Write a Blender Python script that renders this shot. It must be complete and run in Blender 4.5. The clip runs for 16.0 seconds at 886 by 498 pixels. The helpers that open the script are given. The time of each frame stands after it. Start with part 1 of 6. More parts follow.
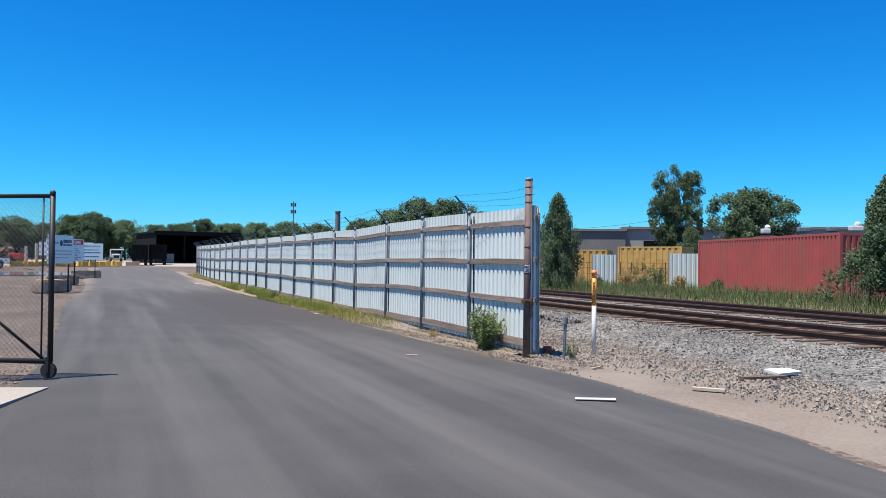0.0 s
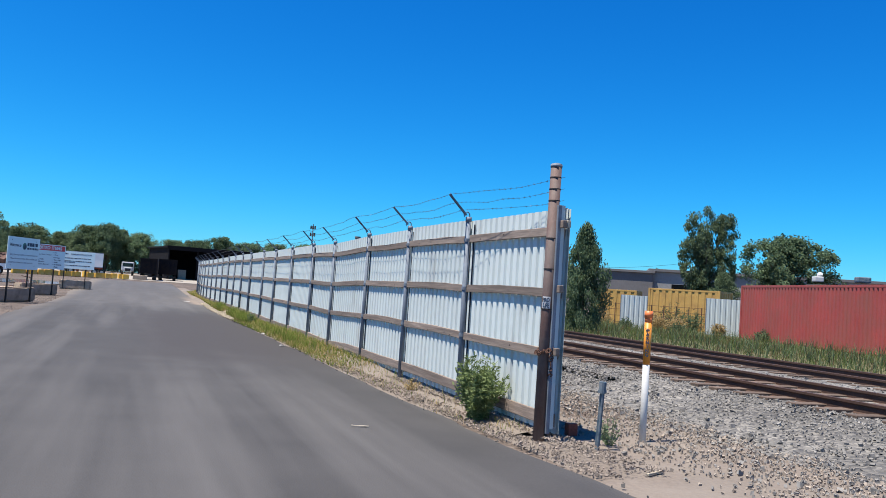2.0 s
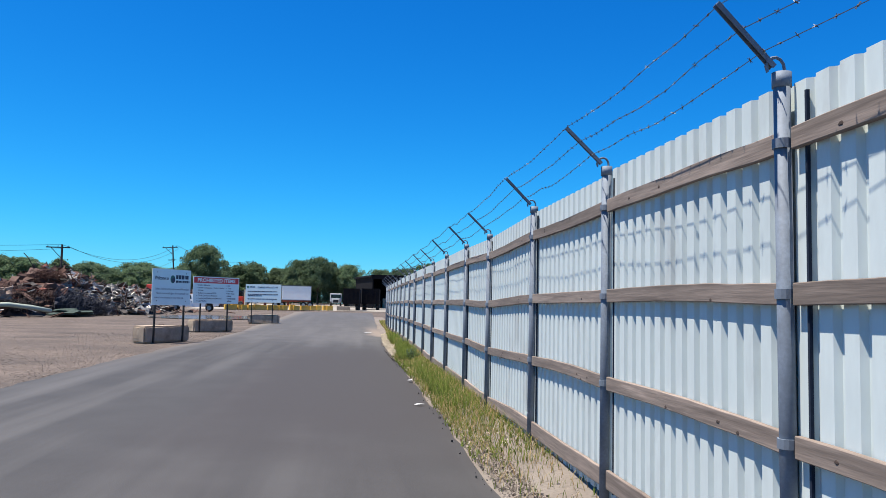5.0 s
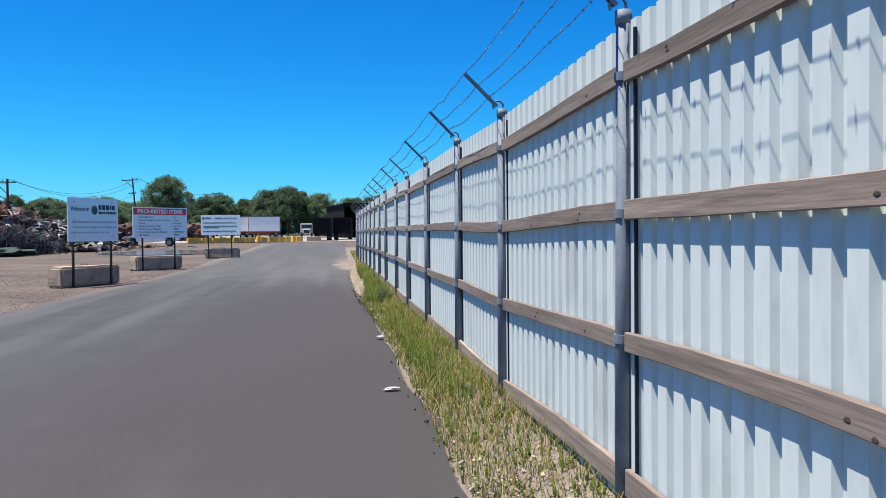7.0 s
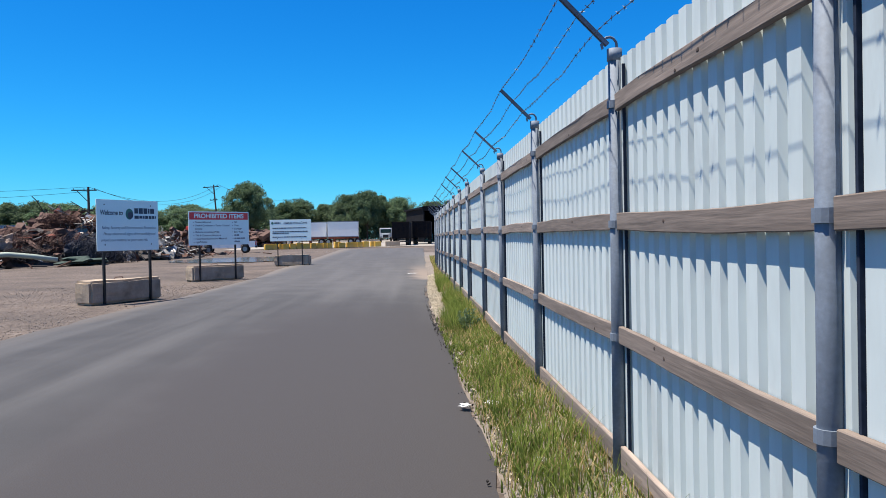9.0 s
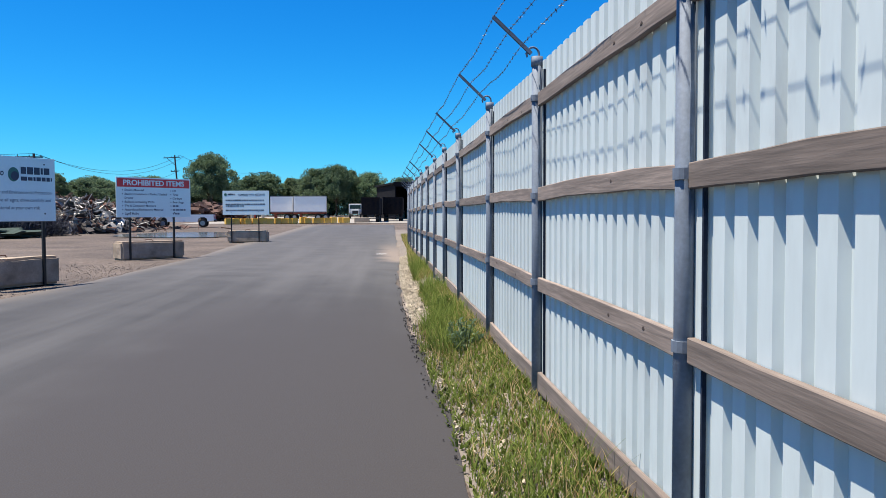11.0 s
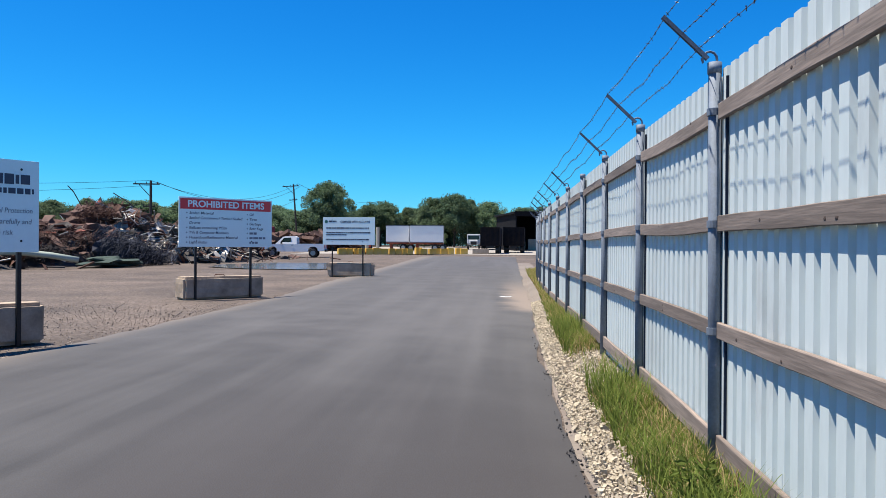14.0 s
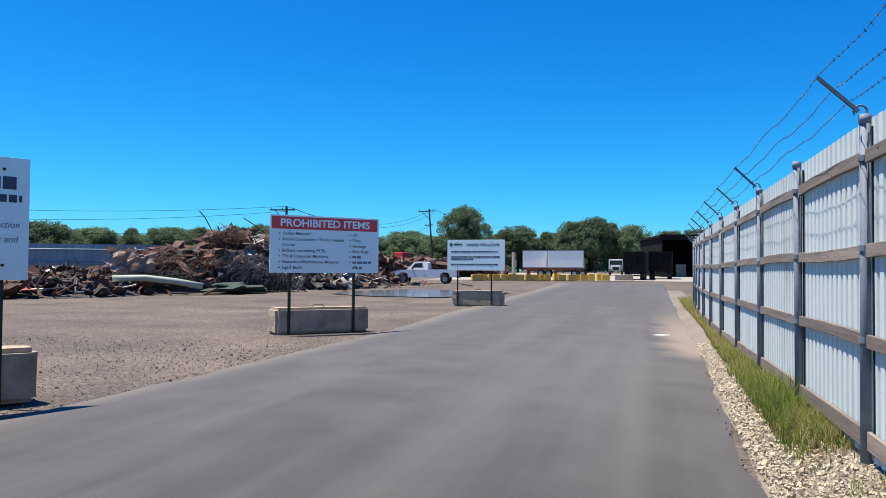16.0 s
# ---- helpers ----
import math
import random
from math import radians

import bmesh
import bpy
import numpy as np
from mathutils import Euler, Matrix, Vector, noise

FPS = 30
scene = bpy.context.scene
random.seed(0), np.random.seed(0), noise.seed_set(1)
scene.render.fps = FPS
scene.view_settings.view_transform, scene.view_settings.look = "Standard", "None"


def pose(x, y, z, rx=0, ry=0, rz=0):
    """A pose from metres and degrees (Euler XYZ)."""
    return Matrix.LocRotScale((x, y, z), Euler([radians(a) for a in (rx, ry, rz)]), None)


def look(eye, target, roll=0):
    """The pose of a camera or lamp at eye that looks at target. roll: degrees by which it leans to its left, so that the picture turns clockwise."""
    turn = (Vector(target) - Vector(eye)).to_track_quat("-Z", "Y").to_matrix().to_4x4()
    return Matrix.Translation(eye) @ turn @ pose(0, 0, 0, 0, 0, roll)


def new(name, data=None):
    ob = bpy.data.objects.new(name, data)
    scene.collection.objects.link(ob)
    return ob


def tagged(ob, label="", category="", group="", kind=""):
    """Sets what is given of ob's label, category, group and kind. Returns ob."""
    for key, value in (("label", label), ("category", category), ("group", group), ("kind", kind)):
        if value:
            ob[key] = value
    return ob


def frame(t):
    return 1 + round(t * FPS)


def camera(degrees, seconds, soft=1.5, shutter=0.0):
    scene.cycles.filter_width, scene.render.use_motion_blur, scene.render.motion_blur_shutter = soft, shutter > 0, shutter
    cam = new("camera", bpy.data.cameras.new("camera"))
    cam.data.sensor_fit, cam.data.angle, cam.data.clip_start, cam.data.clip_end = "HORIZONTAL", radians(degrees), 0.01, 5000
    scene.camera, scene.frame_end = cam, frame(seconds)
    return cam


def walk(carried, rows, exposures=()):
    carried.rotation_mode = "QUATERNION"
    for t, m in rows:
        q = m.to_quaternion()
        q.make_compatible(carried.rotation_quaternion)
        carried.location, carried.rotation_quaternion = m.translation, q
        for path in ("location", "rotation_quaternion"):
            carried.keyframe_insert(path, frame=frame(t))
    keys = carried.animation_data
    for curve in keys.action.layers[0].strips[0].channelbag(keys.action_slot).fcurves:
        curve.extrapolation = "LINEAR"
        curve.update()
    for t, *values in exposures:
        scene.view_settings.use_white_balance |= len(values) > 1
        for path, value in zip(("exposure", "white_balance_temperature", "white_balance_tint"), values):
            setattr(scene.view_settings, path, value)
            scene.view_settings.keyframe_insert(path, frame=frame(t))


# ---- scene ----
cam = camera(58.0, 16.0, soft=0.65)
PATH = [
    (0, (0.382, 5.582, 1.59), (0.243, 7.577, 1.623), 0.5),
    (0.5, (0.205, 6.782, 1.666), (-0.022, 8.763, 1.831), 0.8),
    (1, (0.26, 7.993, 1.62), (0.044, 9.97, 1.832), 1.8),
    (1.5, (0.453, 9.183, 1.562), (0.302, 11.171, 1.722), 3.0),
    (2, (0.575, 10.337, 1.509), (0.376, 12.324, 1.621), 3.8),
    (2.5, (0.695, 11.534, 1.514), (0.395, 13.508, 1.62), 3.7),
    (3, (0.729, 12.742, 1.467), (0.352, 14.703, 1.572), 3.6),
    (3.5, (0.624, 14.044, 1.473), (0.132, 15.98, 1.557), 2.8),
    (4, (0.392, 15.24, 1.504), (-0.201, 17.148, 1.588), 1.7),
    (4.5, (0.052, 16.477, 1.512), (-0.598, 18.365, 1.634), 1.1),
    (5, (-0.391, 17.717, 1.526), (-1.092, 19.585, 1.669), 1.1),
    (5.2, (-0.572, 18.124, 1.534), (-1.292, 19.985, 1.672), 1.0),
    (7.3, (-2.379, 22.788, 1.512), (-3.015, 24.683, 1.462), -0.6),
    (7.5, (-2.571, 23.261, 1.511), (-3.234, 25.147, 1.462), -0.7),
    (8, (-2.97, 24.313, 1.511), (-3.735, 26.161, 1.466), -1.1),
    (8.5, (-3.438, 25.335, 1.513), (-4.257, 27.159, 1.491), -0.9),
    (8.7, (-3.62, 25.675, 1.527), (-4.453, 27.493, 1.506), -1.2),
    (10.8, (-5.66, 29.859, 1.457), (-6.385, 31.721, 1.378), -0.4),
    (11, (-5.907, 30.301, 1.455), (-6.667, 32.149, 1.372), -0.2),
    (11.5, (-6.426, 31.277, 1.451), (-7.321, 33.064, 1.361), -0.2),
    (12, (-7.014, 32.211, 1.455), (-8.027, 33.933, 1.363), -0.1),
    (12.5, (-7.579, 33.166, 1.463), (-8.641, 34.858, 1.373), -0.4),
    (13, (-8.104, 34.13, 1.47), (-9.106, 35.859, 1.395), -0.2),
    (13.5, (-8.567, 35.059, 1.476), (-9.529, 36.812, 1.425), -0.1),
    (14, (-9.044, 36.049, 1.493), (-10.068, 37.767, 1.487), 0.4),
    (14.5, (-9.51, 36.9, 1.503), (-10.694, 38.511, 1.54), 0.8),
    (15, (-10.04, 37.761, 1.485), (-11.358, 39.263, 1.552), 1.0),
    (15.5, (-10.554, 38.622, 1.485), (-11.915, 40.085, 1.559), 0.6),
    (16, (-11.053, 39.485, 1.497), (-12.358, 40.999, 1.553), 0.4),
]
walk(cam, [(t, look(eye, target, roll)) for t, eye, target, roll in PATH], exposures=[(0, 0.8), (16, 0.8)])

# ---------------------------------------------------------------- world and light
SUN_TO = Vector((-0.342, -0.219, 1.232)).normalized()
SUN_EL = math.asin(SUN_TO.z)
world = bpy.data.worlds.new("world")
scene.world = world
world.use_nodes = True
wn, wl = world.node_tree.nodes, world.node_tree.links
sky = wn.new("ShaderNodeTexSky")
sky.sky_type = "NISHITA"
sky.sun_disc = False
sky.sun_elevation = SUN_EL
sky.sun_rotation = math.atan2(SUN_TO.x, SUN_TO.y)
sky.altitude, sky.air_density, sky.dust_density, sky.ozone_density = 200, 1.0, 0.15, 3.0
# a clear, deep summer blue: each channel of the sky keeps its gradient but is evened and deepened
sep, comb = wn.new("ShaderNodeSeparateColor"), wn.new("ShaderNodeCombineColor")
wl.new(sky.outputs[0], sep.inputs[0])
for k, (gain, power) in enumerate(((2.7, 2.4), (5.65, 1.28), (7.9, 0.96))):
    dim, pw, up = (wn.new("ShaderNodeMath") for _ in range(3))
    dim.operation, pw.operation, up.operation = "MULTIPLY", "POWER", "MULTIPLY"
    dim.inputs[1].default_value, pw.inputs[1].default_value, up.inputs[1].default_value = 0.115, power, gain
    wl.new(sep.outputs[k], dim.inputs[0])
    wl.new(dim.outputs[0], pw.inputs[0])
    wl.new(pw.outputs[0], up.inputs[0])
    wl.new(up.outputs[0], comb.inputs[k])
wl.new(comb.outputs[0], wn["Background"].inputs["Color"])
wn["Background"].inputs["Strength"].default_value = 0.1
sun = new("sun", bpy.data.lights.new("sun", "SUN"))
sun.data.energy, sun.data.angle, sun.data.color = 5.5, radians(0.53), (1.0, 0.93, 0.82)
sun.matrix_world = look(SUN_TO * 60, (0, 0, 0))

# ---------------------------------------------------------------- plan helpers
U, N = Vector((-0.452, 0.892, 0)), Vector((0.892, 0.452, 0))
rng = random.Random(7)


def gz(s):
    """Height of the ground along the road: level at first, then a slight rise."""
    d = max(0.0, s - 58.0)
    return 0.0115 * d * d / (d + 8.0)


def at(n, s, z=0.0):
    """A point n across and s along the road, z above the ground."""
    p = N * n + U * s
    return Vector((p.x, p.y, z + gz(s)))


def ns(x, y):
    v = Vector((x, y, 0))
    return v.dot(N), v.dot(U)


def ground_z(x, y):
    return gz(ns(x, y)[1])


def lerp_table(rows, s):
    if s <= rows[0][0]:
        return rows[0][1]
    for (a, va), (b, vb) in zip(rows, rows[1:]):
        if s <= b:
            return va + (vb - va) * (s - a) / (b - a)
    return rows[-1][1]


EDGE_R = [(-60, 12.0), (0, 9.4), (6, 8.3), (9, 8.5), (11, 8.85), (14, 9.08), (17, 8.95), (21, 8.85), (28, 8.9), (34, 8.9), (40, 8.82), (47, 8.82), (53, 8.95), (60, 9.15), (72, 9.3), (110, 9.9)]
EDGE_L = [(-60, -8.0), (0, 0.6), (9, 1.2), (14, 1.85), (24, 1.9), (32, 1.62), (44, 1.6), (50, 1.85), (60, 1.75), (66, 1.4), (90, 1.3), (110, 0.9)]


# ---------------------------------------------------------------- mesh helpers
def mesh_of(name, bm, material, smooth=False):
    me = bpy.data.meshes.new(name)
    bm.to_mesh(me)
    bm.free()
    me.materials.append(material)
    if smooth:
        me.polygons.foreach_set("use_smooth", [True] * len(me.polygons))
    return me


def part(name, bm, material, parent=None, label="", smooth=False):
    ob = new(name, mesh_of(name, bm, material, smooth))
    if parent is not None:
        ob.parent = parent
    if label:
        tagged(ob, label)
    return ob


def raw(name, verts, faces, material, parent=None, label="", smooth=False):
    me = bpy.data.meshes.new(name)
    me.from_pydata(verts, [], faces)
    me.materials.append(material)
    if smooth:
        me.polygons.foreach_set("use_smooth", [True] * len(me.polygons))
    ob = new(name, me)
    if parent is not None:
        ob.parent = parent
    if label:
        tagged(ob, label)
    return ob


def thing(name, label, category, m=None, group="", kind=""):
    ob = tagged(new(name), label, category, group, kind)
    if m is not None:
        ob.matrix_world = m
    return ob


def box(bm, size, centre=(0, 0, 0), m=None, bevel=0.0):
    mat4 = (m or Matrix()) @ Matrix.Translation(centre) @ Matrix.Diagonal((*size, 1))
    r = bmesh.ops.create_cube(bm, size=1.0, matrix=mat4)
    if bevel:
        es = {e for v in r["verts"] for e in v.link_edges}
        bmesh.ops.bevel(bm, geom=list(es), offset=bevel, segments=2, affect="EDGES", profile=0.6)


def tube(bm, a, b, r0, r1=None, seg=10, caps=True):
    a, b = Vector(a), Vector(b)
    d = b - a
    q = d.to_track_quat("Z", "Y").to_matrix().to_4x4()
    bmesh.ops.create_cone(bm, cap_ends=caps, segments=seg, radius1=r0, radius2=r0 if r1 is None else r1, depth=d.length,
                          matrix=Matrix.Translation((a + b) / 2) @ q)


def bent(bm, pts, r, seg=8):
    """A round bar along the points, in one piece."""
    pts = [Vector(p) for p in pts]
    side, rings = None, []
    for i, p in enumerate(pts):
        d = (pts[min(i + 1, len(pts) - 1)] - pts[max(i - 1, 0)]).normalized()
        side = d.orthogonal() if side is None else side - d * side.dot(d)
        side = side.normalized() if side.length > 1e-6 else d.orthogonal().normalized()
        up = d.cross(side)
        rings.append([bm.verts.new(p + (side * math.cos(6.28319 * k / seg) + up * math.sin(6.28319 * k / seg)) * r) for k in range(seg)])
    for a, b in zip(rings, rings[1:]):
        for k in range(seg):
            bm.faces.new((a[k], a[(k + 1) % seg], b[(k + 1) % seg], b[k]))
    bm.faces.new(rings[0][::-1])
    bm.faces.new(rings[-1])


def lump(bm, centre, size, sub=1, rough=0.25, seed=0.0, m=None):
    r = bmesh.ops.create_icosphere(bm, subdivisions=sub, radius=1.0)
    for v in r["verts"]:
        k = 1 + rough * noise.noise(v.co * 1.7 + Vector((seed, seed * 0.7, 3.1)))
        v.co = Vector((v.co.x * size[0], v.co.y * size[1], v.co.z * size[2])) * k
        if m is not None:
            v.co = m @ v.co
        v.co += Vector(centre)


def ribbed(bm, a, b, z0, z1, pitch=0.175, depth=0.03, out=None, crest=0.55, thick=0.0):
    """A trapezoid-ribbed metal sheet from a to b (plan points), z0 to z1. out: the way its crests point."""
    a, b = Vector(a), Vector(b)
    along = (b - a)
    length = along.length
    along.normalize()
    out = Vector(out) if out is not None else Vector((along.y, -along.x, 0))
    prof, x = [], 0.0
    while x < length:
        for f, d in ((0.0, 0.0), (crest, 0.0), (crest + 0.10, -depth), (0.90, -depth)):
            if x + f * pitch < length:
                prof.append((x + f * pitch, d))
        x += pitch
    prof.append((length, prof[-1][1]))
    rows = []
    for x, d in prof:
        p = a + along * x + out * d
        rows.append((bm.verts.new((p.x, p.y, z0 + a.z + (b.z - a.z) * x / length)), bm.verts.new((p.x, p.y, z1 + a.z + (b.z - a.z) * x / length))))
    for (p, q), (r, t) in zip(rows, rows[1:]):
        bm.faces.new((p, r, t, q))


def text_mesh(name, body, height, material, m, parent, align="LEFT", bold=0.0, shear=0.0):
    cu = bpy.data.curves.new(name, "FONT")
    cu.body, cu.size, cu.align_x, cu.offset, cu.shear = body, height, align, bold, shear
    cu.extrude = 0.001
    tmp = new(name, cu)
    me = bpy.data.meshes.new_from_object(tmp.evaluated_get(bpy.context.evaluated_depsgraph_get()))
    bpy.data.objects.remove(tmp)
    me.materials.clear()
    me.materials.append(material)
    ob = new(name, me)
    ob.parent = parent
    ob.matrix_local = m
    return ob


# ---------------------------------------------------------------- materials
TONE = 0.67


def mat(name, base, rough=0.7, metal=0.0, var=0.25, scale=3.0, fine=40.0, bump=0.3, dirt=None, dirt_scale=1.2, dirt_at=0.55, dirt_soft=0.15,
        rand=0.0, stretch=(1, 1, 1), dist=0.01, spec=0.5, heading=0.0):
    """A surface with broad and fine variation, stains of a second colour, and relief."""
    ma = bpy.data.materials.new(name)
    ma.use_nodes = True
    nt = ma.node_tree
    nd, ln = nt.nodes, nt.links
    bsdf = nd["Principled BSDF"]
    co = nd.new("ShaderNodeTexCoord")
    mp = nd.new("ShaderNodeMapping")
    mp.inputs["Scale"].default_value = stretch
    if heading:
        hd = nd.new("ShaderNodeMapping")
        hd.inputs["Rotation"].default_value = (0, 0, -radians(heading))
        ln.new(co.outputs["Object"], hd.inputs["Vector"])
        ln.new(hd.outputs[0], mp.inputs["Vector"])
    else:
        ln.new(co.outputs["Object"], mp.inputs["Vector"])
    broad = nd.new("ShaderNodeTexNoise")
    broad.inputs["Scale"].default_value = scale
    broad.inputs["Detail"].default_value = 6
    finen = nd.new("ShaderNodeTexNoise")
    finen.inputs["Scale"].default_value = fine
    finen.inputs["Detail"].default_value = 4
    for n_ in (broad, finen):
        ln.new(mp.outputs[0], n_.inputs["Vector"])
    add = nd.new("ShaderNodeMath")
    add.operation = "ADD"
    ln.new(broad.outputs["Fac"], add.inputs[0])
    ln.new(finen.outputs["Fac"], add.inputs[1])
    rg = nd.new("ShaderNodeMapRange")
    rg.inputs["From Min"].default_value, rg.inputs["From Max"].default_value = 0.65, 1.35
    rg.inputs["To Min"].default_value, rg.inputs["To Max"].default_value = 1 - var, 1 + var
    ln.new(add.outputs[0], rg.inputs["Value"])
    last = rg.outputs[0]
    if rand:
        inf = nd.new("ShaderNodeObjectInfo")
        r2 = nd.new("ShaderNodeMapRange")
        r2.inputs["To Min"].default_value, r2.inputs["To Max"].default_value = 1 - rand, 1 + rand
        ln.new(inf.outputs["Random"], r2.inputs["Value"])
        mu = nd.new("ShaderNodeMath")
        mu.operation = "MULTIPLY"
        ln.new(last, mu.inputs[0])
        ln.new(r2.outputs[0], mu.inputs[1])
        last = mu.outputs[0]
    col = nd.new("ShaderNodeVectorMath")
    col.operation = "SCALE"
    col.inputs[0].default_value = [c * TONE for c in base]
    ln.new(last, col.inputs["Scale"])
    out = col.outputs[0]
    if dirt is not None:
        dn = nd.new("ShaderNodeTexNoise")
        dn.inputs["Scale"].default_value = dirt_scale
        dn.inputs["Detail"].default_value = 8
        dn.inputs["Roughness"].default_value = 0.65
        ln.new(mp.outputs[0], dn.inputs["Vector"])
        dr = nd.new("ShaderNodeMapRange")
        dr.inputs["From Min"].default_value, dr.inputs["From Max"].default_value = dirt_at - dirt_soft, dirt_at + dirt_soft
        ln.new(dn.outputs["Fac"], dr.inputs["Value"])
        mx = nd.new("ShaderNodeMix")
        mx.data_type = "RGBA"
        ln.new(dr.outputs[0], mx.inputs["Factor"])
        ln.new(out, mx.inputs[6])
        mx.inputs[7].default_value = (*[c * TONE for c in dirt], 1)
        out = mx.outputs[2]
    ln.new(out, bsdf.inputs["Base Color"])
    bsdf.inputs["Roughness"].default_value = rough
    bsdf.inputs["Metallic"].default_value = metal
    bsdf.inputs["Specular IOR Level"].default_value = spec
    if bump:
        bp = nd.new("ShaderNodeBump")
        bp.inputs["Strength"].default_value = bump
        bp.inputs["Distance"].default_value = dist
        ln.new(add.outputs[0], bp.inputs["Height"])
        ln.new(bp.outputs[0], bsdf.inputs["Normal"])
    return ma


def stone_mat(name, cols, size, bump=0.9, dist=0.03, rough=0.9):
    """Loose stones seen as a surface: cells with a colour of their own and rounded relief, over broad patches."""
    ma = bpy.data.materials.new(name)
    ma.use_nodes = True
    nt = ma.node_tree
    nd, ln = nt.nodes, nt.links
    bsdf = nd["Principled BSDF"]
    co = nd.new("ShaderNodeTexCoord")
    v = nd.new("ShaderNodeTexVoronoi")
    v.inputs["Scale"].default_value = 1 / size
    ln.new(co.outputs["Object"], v.inputs["Vector"])
    sep = nd.new("ShaderNodeSeparateColor")
    ln.new(v.outputs["Color"], sep.inputs[0])
    ramp = nd.new("ShaderNodeValToRGB")
    cols = [tuple(c * TONE for c in col) for col in cols]
    els = ramp.color_ramp.elements
    els[0].color, els[1].color = (*cols[0], 1), (*cols[-1], 1)
    for i, c in enumerate(cols[1:-1], 1):
        els.new(i / (len(cols) - 1)).color = (*c, 1)
    ln.new(sep.outputs[0], ramp.inputs[0])
    big = nd.new("ShaderNodeTexNoise")
    big.inputs["Scale"].default_value = 0.35
    big.inputs["Detail"].default_value = 7
    ln.new(co.outputs["Object"], big.inputs["Vector"])
    rg = nd.new("ShaderNodeMapRange")
    rg.inputs["From Min"].default_value, rg.inputs["From Max"].default_value = 0.3, 0.7
    rg.inputs["To Min"].default_value, rg.inputs["To Max"].default_value = 0.62, 1.3
    ln.new(big.outputs["Fac"], rg.inputs["Value"])
    sc = nd.new("ShaderNodeVectorMath")
    sc.operation = "SCALE"
    ln.new(ramp.outputs[0], sc.inputs[0])
    ln.new(rg.outputs[0], sc.inputs["Scale"])
    ln.new(sc.outputs[0], bsdf.inputs["Base Color"])
    bsdf.inputs["Roughness"].default_value = rough
    inv = nd.new("ShaderNodeMath")
    inv.operation = "SUBTRACT"
    inv.inputs[0].default_value = 1.0
    ln.new(v.outputs["Distance"], inv.inputs[1])
    bp = nd.new("ShaderNodeBump")
    bp.inputs["Strength"].default_value, bp.inputs["Distance"].default_value = bump, dist
    ln.new(inv.outputs[0], bp.inputs["Height"])
    ln.new(bp.outputs[0], bsdf.inputs["Normal"])
    return ma


def leaf_mat(name, a, b, through_=0.42):
    """Leaves: a colour of their own per leaf, some light coming through."""
    ma = bpy.data.materials.new(name)
    ma.use_nodes = True
    nt = ma.node_tree
    nd, ln = nt.nodes, nt.links
    bsdf = nd["Principled BSDF"]
    geo = nd.new("ShaderNodeNewGeometry")
    mx = nd.new("ShaderNodeMix")
    mx.data_type = "RGBA"
    mx.inputs[6].default_value, mx.inputs[7].default_value = (*a, 1), (*b, 1)
    ln.new(geo.outputs["Random Per Island"], mx.inputs["Factor"])
    inf = nd.new("ShaderNodeObjectInfo")
    r2 = nd.new("ShaderNodeMapRange")
    r2.inputs["To Min"].default_value, r2.inputs["To Max"].default_value = 0.8, 1.2
    ln.new(inf.outputs["Random"], r2.inputs["Value"])
    sc = nd.new("ShaderNodeVectorMath")
    sc.operation = "SCALE"
    ln.new(mx.outputs[2], sc.inputs[0])
    ln.new(r2.outputs[0], sc.inputs["Scale"])
    ln.new(sc.outputs[0], bsdf.inputs["Base Color"])
    bsdf.inputs["Roughness"].default_value = 0.85
    bsdf.inputs["Specular IOR Level"].default_value = 0.12
    tr = nd.new("ShaderNodeBsdfTranslucent")
    ln.new(sc.outputs[0], tr.inputs["Color"])
    ms = nd.new("ShaderNodeMixShader")
    ms.inputs[0].default_value = through_
    ln.new(bsdf.outputs[0], ms.inputs[1])
    ln.new(tr.outputs[0], ms.inputs[2])
    ln.new(ms.outputs[0], nd["Material Output"].inputs["Surface"])
    return ma


